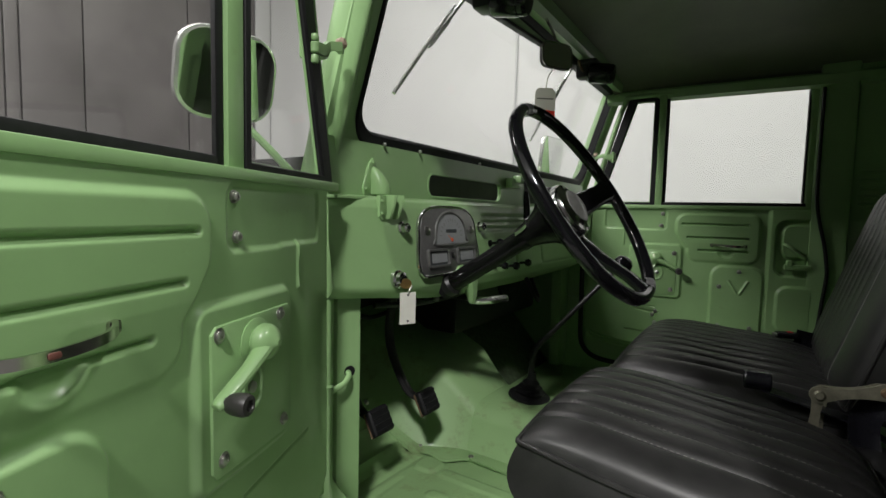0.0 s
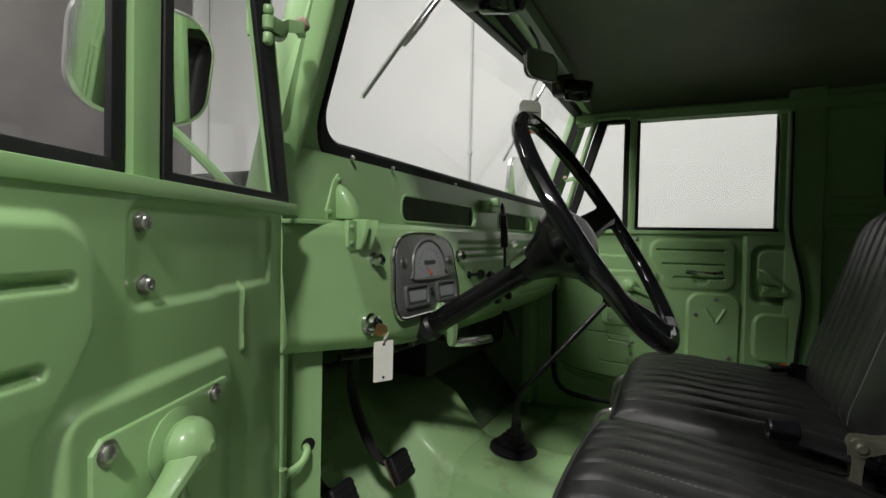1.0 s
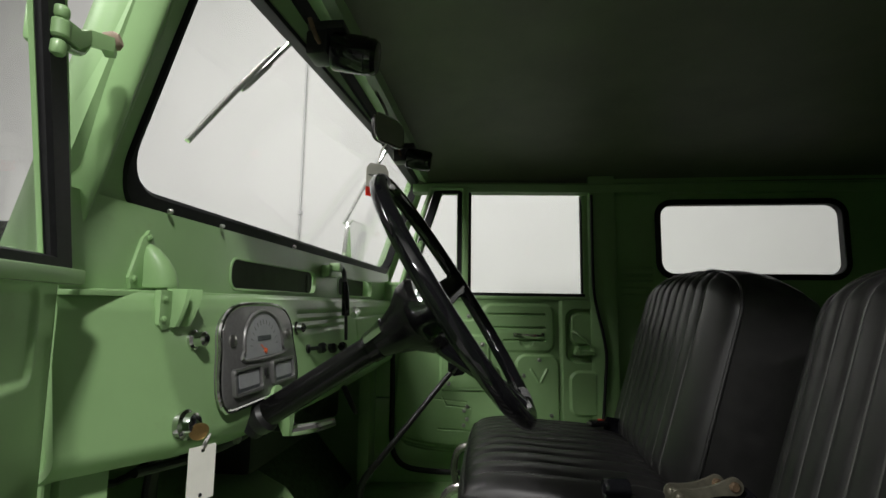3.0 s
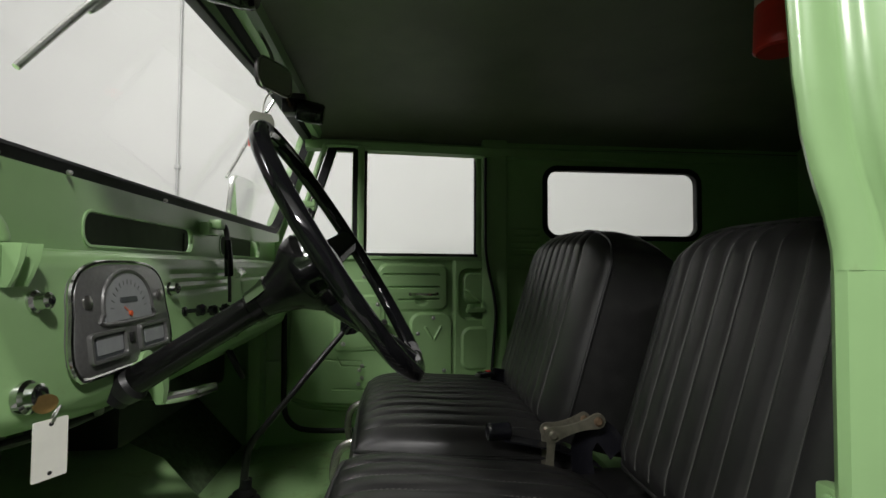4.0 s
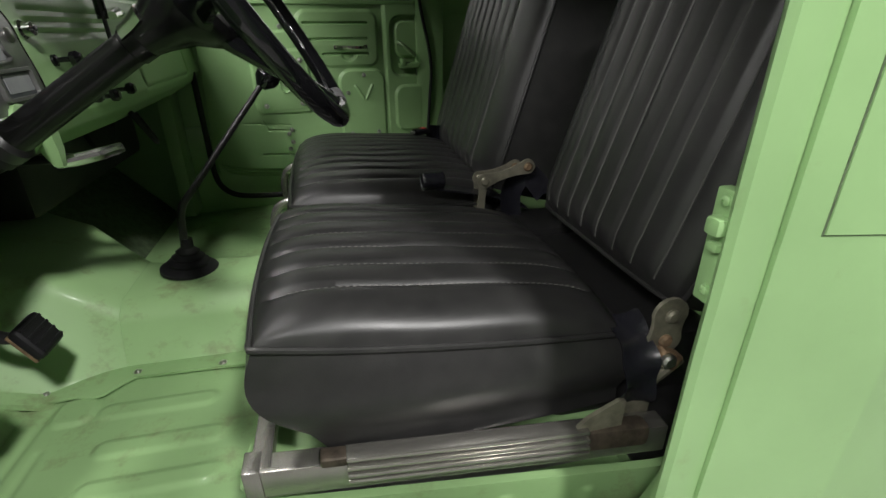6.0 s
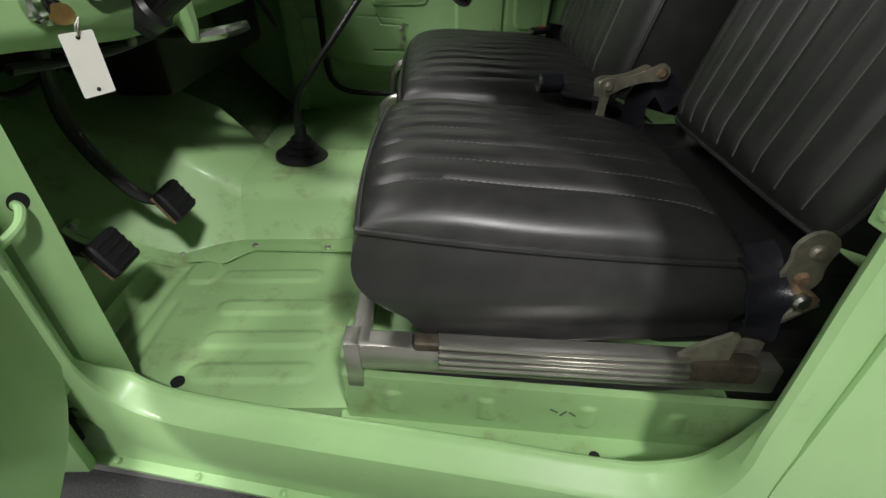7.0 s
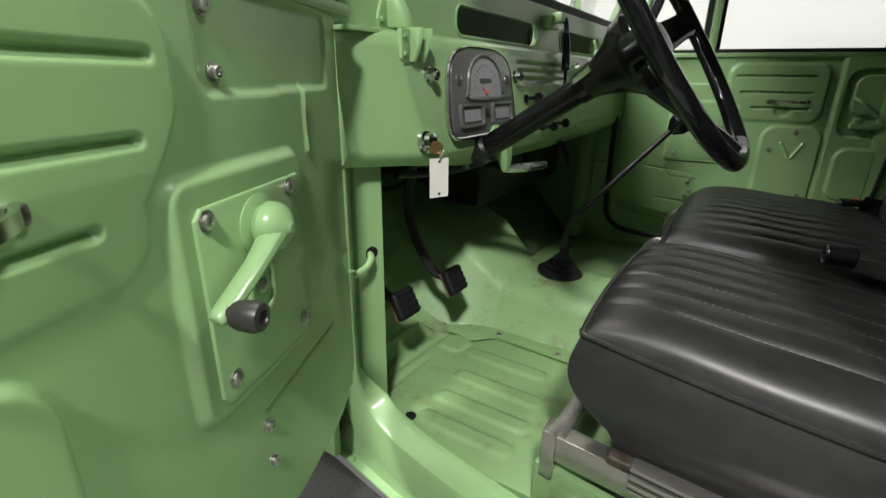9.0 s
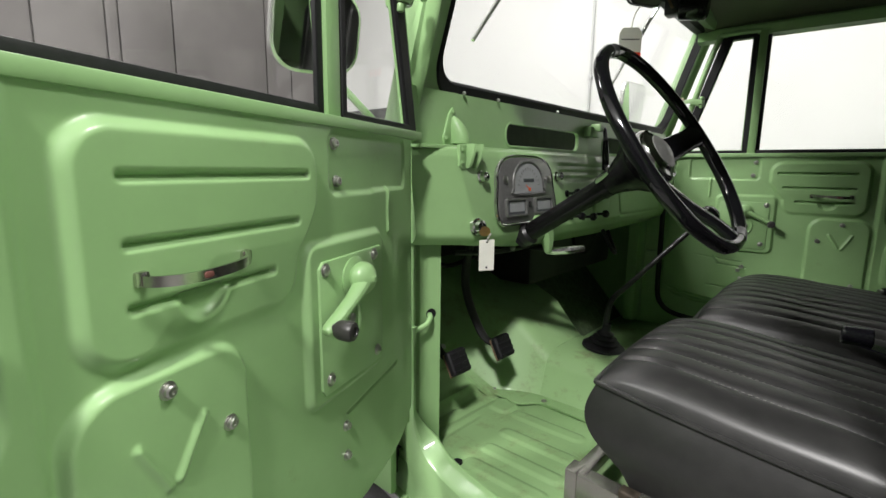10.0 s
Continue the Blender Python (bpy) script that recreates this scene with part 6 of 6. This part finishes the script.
# ---------------------------------------------------------------- seats
def seat_cushion(s, x0, x1, y0, y1, zb, zf, zr, crown, seams, label):
    """Boxed cushion: piped edge, crowned top with fore-and-aft seams, tucked-under front."""
    cx, cy, a, b = (x0 + x1) / 2, (y0 + y1) / 2, (x1 - x0) / 2, (y1 - y0) / 2

    def plan(X, Y, k=0.045):
        """Square to a softly rounded rectangle."""
        f = 1 - k * (X * X) * (Y * Y)
        return cx + a * X * f, cy + b * Y * f
    n = 96
    g = np.linspace(-1, 1, n)
    X, Y = np.meshgrid(g, g, indexing="ij")
    PX, PY = plan(X, Y)
    base = zf + (zr - zf) * (X + 1) / 2
    prof = (1 - np.abs(X) ** 5) ** 0.55 * (0.72 * (1 - np.abs(Y) ** 9) ** 0.5 + 0.28 * (1 - Y ** 2))
    Z = base + crown * prof
    for y in seams:
        t = np.clip((0.96 - np.abs(X)) / 0.10, 0, 1)
        Z -= 0.0052 * bead(PY - y, 0.0045) * t + 0.0022 * bead(PY - y, 0.014) * t
    Z += 0.002 * np.sin(PX * 31 + PY * 17) * prof * 0.6
    bm = bmesh.new()
    T = [[bm.verts.new((PX[i, j], PY[i, j], Z[i, j])) for j in range(n)] for i in range(n)]
    for i in range(n - 1):
        for j in range(n - 1):
            bm.faces.new((T[i][j], T[i + 1][j], T[i + 1][j + 1], T[i][j + 1]))
    part("cushion_top", bm, vinyl, s, label + ", pleated top")
    border = [(g[i], -1.0) for i in range(n)] + [(1.0, g[j]) for j in range(1, n)] + [(g[i], 1.0) for i in range(n - 2, -1, -1)] + [(-1.0, g[j]) for j in range(n - 2, 0, -1)]
    loops = []
    for t in np.linspace(0.0, 1.0, 17):
        loop = []
        for X1, Y1 in border:
            px, py = plan(X1, Y1)
            zt = zf + (zr - zf) * (X1 + 1) / 2
            z = zt + (zb - zt) * t
            bulge = 0.012 * math.sin(math.pi * min(t * 1.25, 1))
            px += bulge * X1 * abs(X1) ** 3 * (1.5 if X1 < 0 else 1.0)
            py += bulge * Y1 * abs(Y1) ** 3
            px += 0.075 * t ** 2.4 * max(0, -X1) ** 4
            loop.append(Vector((px, py + (0.010 * t * Y1), z)))
        loops.append(loop)
    bm = bmesh.new()
    rings(bm, loops, caps=False)
    bm.faces.new([v for v in bm.verts][-len(border):])
    part("cushion_side", bm, vinyl, s, "smooth black vinyl side band")
    bm = bmesh.new()
    tube(bm, [(*plan(X1 * 1.012, Y1 * 1.012), zf + (zr - zf) * (X1 + 1) / 2) for X1, Y1 in border[::4]], 0.0042, 8, True, 2)
    part("piping", bm, vinyl, s, "black piping")
    for y in seams:
        bm = bmesh.new()
        k = 46
        for q in range(k):
            X1 = -0.80 + 1.66 * q / (k - 1)
            Y1 = (y - cy) / b
            px, py = plan(X1, Y1)
            z = zf + (zr - zf) * (X1 + 1) / 2 + crown * (1 - abs(X1) ** 5) ** 0.55 * (0.72 * (1 - abs(Y1) ** 9) ** 0.5 + 0.28 * (1 - Y1 ** 2)) - 0.0058
            box(bm, (px - 0.0022, y - 0.0006, z), (px + 0.0022, y + 0.0006, z + 0.0009), 0)
        part("stitching", bm, plain_thread, s, "fine dark thread stitches")


seam_grey = plain("grey_weld_seam", (0.065, 0.064, 0.060), 0.45, 0, 200, 0.0, 0.1)
plain_thread = plain("grey_thread", (0.13, 0.128, 0.12), 0.6, 0, 200, 0.0, 0.1)


def seat_back(s, foot, head, y0, y1, thick, seams, label):
    """Padded back: pleated front between smooth bolsters, rounded top corners."""
    foot, head = Vector((foot[0], 0, foot[1])), Vector((head[0], 0, head[1]))
    up = (head - foot)
    H = up.length
    up.normalize()
    nrm = Vector((-up.z, 0, up.x))
    cy, b = (y0 + y1) / 2, (y1 - y0) / 2
    n, mm = 90, 110
    g, h = np.linspace(-1, 1, n), np.linspace(0, 1, mm)
    Y, V = np.meshgrid(g, h, indexing="ij")
    wide = np.where(V > 0.80, (1 - 0.16 * (np.maximum(V - 0.80, 0) / 0.20) ** 2.2), 1 - 0.05 * np.clip((0.15 - V) / 0.15, 0, 1) ** 2)
    PY = cy + b * Y * wide
    rise = H * V - 0.030 * np.abs(Y) ** 4 * np.clip((V - 0.7) / 0.3, 0, 1)
    edge = np.abs(Y)
    puff = 0.040 * (1 - edge ** 4) ** 0.5 * (1 - np.clip((V - 0.86) / 0.14, 0, 1) ** 2.4 * 0.85) * (1 - 0.6 * np.clip((0.10 - V) / 0.10, 0, 1) ** 2)
    D = thick / 2 + puff
    for y in seams:
        q = (y - cy) / b
        D -= (0.0045 * bead(PY - (cy + b * q * wide), 0.004) + 0.0022 * bead(PY - (cy + b * q * wide), 0.014)) * np.clip((V - 0.02) / 0.05, 0, 1)
    bm = bmesh.new()
    P = lambda i, j, d: foot + up * float(rise[i, j]) + nrm * float(d) + Vector((0, float(PY[i, j]), 0))
    F = [[bm.verts.new(P(i, j, D[i, j])) for j in range(mm)] for i in range(n)]
    for i in range(n - 1):
        for j in range(mm - 1):
            bm.faces.new((F[i][j], F[i + 1][j], F[i + 1][j + 1], F[i][j + 1]))
    part("back_front", bm, vinyl, s, label + ", pleated front")
    border = [(i, 0) for i in range(n)] + [(n - 1, j) for j in range(1, mm)] + [(i, mm - 1) for i in range(n - 2, -1, -1)] + [(0, j) for j in range(mm - 2, 0, -1)]
    loops = []
    for t in (0, 0.08, 0.25, 0.5, 0.75, 0.92, 1.0):
        d0 = -thick / 2
        loop = []
        for i, j in border:
            d = D[i, j] + (d0 - D[i, j]) * t
            k = 1 + 0.030 * math.sin(math.pi * t) - 0.05 * max(0, t - 0.8) / 0.2
            p = P(i, j, d)
            lift = 0.018 * math.sin(math.pi * min(1, t * 1.1)) * (j == mm - 1)
            loop.append(Vector((p.x + up.x * lift, cy + (p.y - cy) * k, p.z + up.z * lift)))
        loops.append(loop)
    bm = bmesh.new()
    rings(bm, loops, caps=False)
    bm.verts.ensure_lookup_table()
    bm.faces.new([v for v in bm.verts][-len(border):])
    part("back_shell", bm, vinyl, s, "smooth black vinyl sides and rear")
    bm = bmesh.new()
    tube(bm, [P(i, j, D[i, j] + 0.001) for i, j in border[::5]], 0.004, 8, True, 2)
    part("back_piping", bm, vinyl, s, "black piping")
    for y in seams:
        i = min(range(n), key=lambda q: abs(g[q] - (y - cy) / b))
        bm = bmesh.new()
        tube(bm, [P(i, j, D[i, j] + 0.0004) for j in range(4, mm - 8, 6)], 0.0017, 6, False, 2)
        part("seam", bm, seam_grey, s, "pale grey welded seam")


def driver_seat():
    s = thing("driver_seat", (0.28, -0.48, 0.70), "black pleated vinyl driver's seat on silver sliding rails", "car seat", "front seats")
    seams = [-0.615 + 0.052 * k for k in range(7)]
    seat_cushion(s, 0.303, 0.770, -0.690, -0.262, 0.760, 0.913, 0.862, 0.052, seams, "black vinyl seat cushion")
    seat_back(s, (0.885, 0.875), (1.025, 1.316), -0.690, -0.258, 0.10, [-0.645 + 0.049 * k for k in range(8)], "black vinyl backrest")
    bm = bmesh.new()
    box(bm, (0.68, -0.665, 0.712), (0.93, -0.285, 0.835), 0.02)
    box(bm, (0.70, -0.30, 0.710), (0.95, -0.172, 0.850), 0.02)
    part("seat_frame", bm, black_metal, s, "dark seat frame under the backrest")
    # rail: base channel, ribbed slider, front bracket, cross bar
    y0 = -0.704
    skew = Matrix(((1, 0, 0, 0), (-0.09, 1, 0, 0.09 * 0.29), (0, 0, 1, 0), (0, 0, 0, 1)))
    bm = bmesh.new()
    box(bm, (0.284, y0, 0.718), (0.80, y0 + 0.030, 0.760), 0.003)
    rail = part("seat_rail", bm, rail_steel, s, "silver seat rail", skew)
    bm = bmesh.new()
    box(bm, (0.279, y0 - 0.002, 0.684), (0.300, y0 + 0.032, 0.7625), 0.003)
    part("rail_foot", bm, rail_steel, rail, "", skew)
    bm = bmesh.new()
    box(bm, (0.400, y0 - 0.001, 0.738), (0.688, y0 + 0.020, 0.770), 0.002)
    part("slider_core", bm, black_metal, rail, "dark slider core", skew)
    for z, q in ((0.7430, 0.0), (0.7520, 0.0), (0.7615, 0.002), (0.7715, 0.005)):
        bm = bmesh.new()
        box(bm, (0.398, y0 - 0.014 + q, z - 0.0034), (0.690, y0 + 0.010 + q, z + 0.0034), 0.0028)
        part("slider_rib", bm, rail_steel, rail, "ribbed silver slider", skew)
    bm = bmesh.new()
    box(bm, (0.368, y0 - 0.003, 0.757), (0.400, y0 + 0.018, 0.772), 0.005, None, 3)
    part("rail_stop", bm, dark_rust, rail, "rusty rail end stop", skew)
    bm = bmesh.new()
    box(bm, (0.689, y0 - 0.006, 0.736), (0.772, y0 + 0.020, 0.768), 0.008)
    part("rail_tail", bm, dark_rust, rail, "rusty rail tail", skew)
    bm = bmesh.new()
    box(bm, (0.288, -0.70, 0.742), (0.312, -0.30, 0.7615), 0.003)
    part("cross_bar", bm, rail_steel, s, "silver front cross bar")
    bm = bmesh.new()
    box(bm, (0.300, -0.330, 0.712), (0.80, -0.300, 0.760), 0.003)
    part("seat_rail", bm, rail_steel, s, "silver seat rail")
    # adjuster lever at the front foot
    bm = bmesh.new()
    tube(bm, [(0.278, -0.690, 0.724), (0.273, -0.684, 0.722), (0.272, -0.66, 0.720), (0.276, -0.62, 0.720)], 0.004, 8)
    part("adjuster", bm, green, s, "green adjuster lever")
    hinge_plate(s, -0.702, "broad dull plated hinge bracket of the backrest", ((0.806, 0.896), (0.804, 0.860)), (0.800, 0.84), 0.024, 0.021)
    bm = bmesh.new()
    box(bm, (0.790, -0.722, 0.828), (0.824, -0.702, 0.852), 0.006, Matrix.Translation((0.803, -0.707, 0.841)) @ Matrix.Rotation(radians(28), 4, "Y") @ Matrix.Translation((-0.803, 0.707, -0.841)))
    latch = part("hinge_latch", bm, rust, s, "rusty latch block of the backrest hinge")
    bm = bmesh.new()
    lathe(bm, (0.800, -0.720, 0.842), (0, -1, 0), [(0.010, 0), (0.010, 0.006), (0.007, 0.009), (0, 0.009)], 14)
    part("latch_bolt", bm, steel, latch, "worn steel bolt")
    bm = bmesh.new()
    tube(bm, [(0.772, -0.700, 0.782), (0.790, -0.706, 0.796), (0.812, -0.708, 0.816), (0.832, -0.706, 0.828)], 0.008, 10)
    part("hinge_stay", bm, bare_plate, s, "dull steel stay under the hinge")
    # plain black block behind and below the rail tail
    bm = bmesh.new()
    box(bm, (0.790, -0.716, 0.650), (0.900, -0.640, 0.742), 0.012)
    part("rear_block", bm, black_metal, s, "black block below the rear end of the rail")
    hinge_plate(s, -0.248, "dull plated hinge bracket of the backrest", ((0.706, 0.942), (0.796, 0.966)), (0.700, 0.86))
    bm = bmesh.new()
    slab(bm, [(0.672, 0.758), (0.736, 0.758), (0.737, 0.800), (0.728, 0.803), (0.706, 0.792), (0.688, 0.782), (0.676, 0.770)], -0.003, 0.003, 0.001, Matrix.Translation((0, -0.738, 0.006)) @ Matrix(((1, 0, 0, 0), (0, 0, 1, 0), (0, 1, 0, 0), (0, 0, 0, 1))))
    part("cushion_bracket", bm, bare_plate, s, "dull grey cushion bracket")
    return s


def hinge_plate(s, y, label, ends, low, r=0.015, waist=0.0085):
    m = Matrix.Translation((0, y, 0)) @ Matrix(((1, 0, 0, 0), (0, 0, 1, 0), (0, 1, 0, 0), (0, 0, 0, 1)))

    def bone(ax, az, bx, bz, r, waist):
        a, b = Vector((ax, az)), Vector((bx, bz))
        d = (b - a).normalized()
        q = Vector((-d.y, d.x))
        pts = []
        for k in range(9):
            t = math.pi / 2 + math.pi * k / 8
            pts.append(a + (d * math.cos(t) + q * math.sin(t)) * r)
        pts += [a.lerp(b, f) - q * (waist + (r - waist) * (2 * f - 1) ** 2) for f in (0.25, 0.4, 0.5, 0.6, 0.75)]
        for k in range(9):
            t = -math.pi / 2 + math.pi * k / 8
            pts.append(b + (d * math.cos(t) + q * math.sin(t)) * r)
        pts += [a.lerp(b, f) + q * (waist + (r - waist) * (2 * f - 1) ** 2) for f in (0.75, 0.6, 0.5, 0.4, 0.25)]
        return [(p.x, p.y) for p in pts]
    bm = bmesh.new()
    slab(bm, bone(*ends[0], *ends[1], r, waist), -0.003, 0.003, 0.0, m)
    p = part("hinge_bracket", bm, bare_plate, s, label)
    bm = bmesh.new()
    slab(bm, bone(*ends[0], *low, 0.011, 0.007), 0.003, 0.008, 0.0, m)
    part("lower_link", bm, bare_plate, p)
    for x, z in ends:
        for sy in (-1, 1):
            bm = bmesh.new()
            lathe(bm, (x, y + sy * 0.003, z), (0, sy, 0), [(0.009, 0), (0.009, 0.003), (0.006, 0.006), (0, 0.006)], 14)
            part("rivet", bm, rust if (x, z) == ends[1] else bare_plate, p, "worn rivet")


def passenger_seat():
    s = thing("passenger_seat", (0.28, 0.14, 0.70), "wide black pleated vinyl passenger seat on a bright tube frame", "car seat", "front seats")
    seams = [-0.10 + 0.052 * k for k in range(10)]
    seat_cushion(s, 0.312, 0.79, -0.165, 0.455, 0.770, 0.888, 0.860, 0.062, seams, "black vinyl seat cushion")
    seat_back(s, (0.840, 0.865), (0.980, 1.335), -0.150, 0.44, 0.165, [-0.04 + 0.052 * k for k in range(8)], "black vinyl backrest")
    for y in (0.02, 0.36):
        bm = bmesh.new()
        tube(bm, [(0.345, y, 0.705), (0.285, y, 0.715), (0.262, y, 0.75), (0.262, y, 0.80), (0.282, y, 0.835), (0.345, y, 0.85)], 0.011, 10)
        part("frame_tube", bm, rail_steel, s, "bent bright steel tube")
    bm = bmesh.new()
    box(bm, (0.34, -0.14, 0.706), (0.82, -0.11, 0.775), 0.004)
    part("seat_rail", bm, rail_steel, s)
    bm = bmesh.new()
    box(bm, (0.34, 0.40, 0.706), (0.82, 0.43, 0.775), 0.004)
    part("seat_rail", bm, rail_steel, s)
    hinge_plate(s, -0.168, "dull plated hinge bracket of the backrest", ((0.72, 0.925), (0.80, 0.945)), (0.715, 0.82))


driver_seat()
passenger_seat()


# ---------------------------------------------------------------- belts and small things
def belt(name_label, pts, width, base, buckle=None, across=None):
    t = thing("seat_belt", base, name_label, "seat belt", "seat belts")
    P = curve_points(pts, 6)
    bm = bmesh.new()
    loops = []
    for i, p in enumerate(P):
        d = (P[min(i + 1, len(P) - 1)] - P[max(i - 1, 0)]).normalized()
        side = d.cross(Vector((0, 1, 0.2))).normalized()
        if across:
            side = Vector(across)
        up = d.cross(side).normalized()
        wave = 0.004 * math.sin(i * 0.55)
        loops.append([p + side * (a * width / 2) + up * (b + 0.006 * (a * a - 0.4) + wave * a) for a, b in ((-1, -0.0015), (-0.6, -0.0015), (0, -0.0015), (0.6, -0.0015), (1, -0.0015), (1, 0.0015), (0.6, 0.0015), (0, 0.0015), (-0.6, 0.0015), (-1, 0.0015))])
    rings(bm, loops)
    part("webbing", bm, belt_web, t, "black belt webbing")
    if not buckle:
        bm = bmesh.new()
        e = min(P[0], P[-1], key=lambda q: q.z)
        box(bm, (e.x - 0.024, e.y - 0.005, e.z - 0.014), (e.x + 0.024, e.y + 0.005, e.z + 0.010), 0.003)
        part("anchor_plate", bm, bare_plate, t, "dull plated belt anchor")
    if buckle:
        bm = bmesh.new()
        box(bm, (-0.026, -0.012, -0.009), (0.026, 0.012, 0.009), 0.005, buckle)
        b = part("buckle", bm, black_gloss, t, "black plastic buckle")
        bm = bmesh.new()
        box(bm, (-0.034, -0.008, -0.003), (-0.024, 0.008, 0.004), 0.002, buckle)
        part("buckle_tip", bm, steel, b, "bright metal tongue")
        bm = bmesh.new()
        box(bm, (0.000, -0.007, 0.008), (0.014, 0.007, 0.0105), 0.001, buckle)
        part("release_button", bm, red_plastic, b, "small red release button")
    return t


belt("black seat belt looped beside the driver's cushion", [(0.768, -0.655, 0.874), (0.764, -0.690, 0.868), (0.763, -0.714, 0.852), (0.764, -0.723, 0.828), (0.767, -0.720, 0.795), (0.770, -0.710, 0.766)], 0.046, (0.765, -0.71, 0.745), None, (1, 0, 0.06))
belt("black seat belt stub between the seats", [(0.79, -0.215, 0.80), (0.775, -0.215, 0.90), (0.805, -0.225, 0.945), (0.845, -0.235, 0.90)], 0.045, (0.79, -0.215, 0.80))
roll = thing("seat_belt", (0.61, -0.190, 0.905), "rolled black seat belt end lying beside the passenger cushion", "seat belt", "seat belts")
bm = bmesh.new()
lathe(bm, (0.590, -0.192, 0.932), (1, 0.12, 0.0), [(0.005, 0.002), (0.011, 0.0), (0.013, 0.004), (0.016, 0.0), (0.018, 0.003), (0.018, 0.043), (0.016, 0.046), (0.0, 0.045)], 24)
part("rolled_webbing", bm, belt_web, roll, "tight roll of black webbing")
bm = bmesh.new()
rings(bm, [[Vector((x, y + a, z + b)) for a, b in ((-0.022, -0.0015), (0.022, -0.0015), (0.022, 0.0015), (-0.022, 0.0015))] for x, y, z in ((0.62, -0.185, 0.918), (0.68, -0.180, 0.905), (0.75, -0.185, 0.890), (0.82, -0.190, 0.860))])
part("tail", bm, belt_web, roll, "black webbing tail")


belt("black seat belt end with a bright tongue beside the passenger door", [(0.80, 0.33, 0.88), (0.75, 0.32, 0.925), (0.70, 0.31, 0.935)], 0.046, (0.80, 0.33, 0.85),
     Matrix.Translation((0.680, 0.300, 0.938)) @ Matrix.Rotation(radians(20), 4, "Z"))


def hanging_cylinder():
    base = (0.975, -0.50, 1.592)
    t = thing("hanging_cylinder", base, "red cylinder with a white upper half, hung below the roof", "cylinder")
    ax = Vector((0.05, 0.0, 1))
    bm = bmesh.new()
    lathe(bm, base, ax, [(0.0, 0.0), (0.029, 0.0), (0.033, 0.003), (0.033, 0.070), (0.032, 0.072)], 28)
    part("red_sleeve", bm, red_plastic, t, "glossy red sleeve")
    bm = bmesh.new()
    lathe(bm, Vector(base) + ax.normalized() * 0.072, ax, [(0.0325, 0.0), (0.0325, 0.13), (0.015, 0.15), (0.010, 0.20)], 28)
    part("white_body", bm, white_tank, t, "white upper body")


hanging_cylinder()
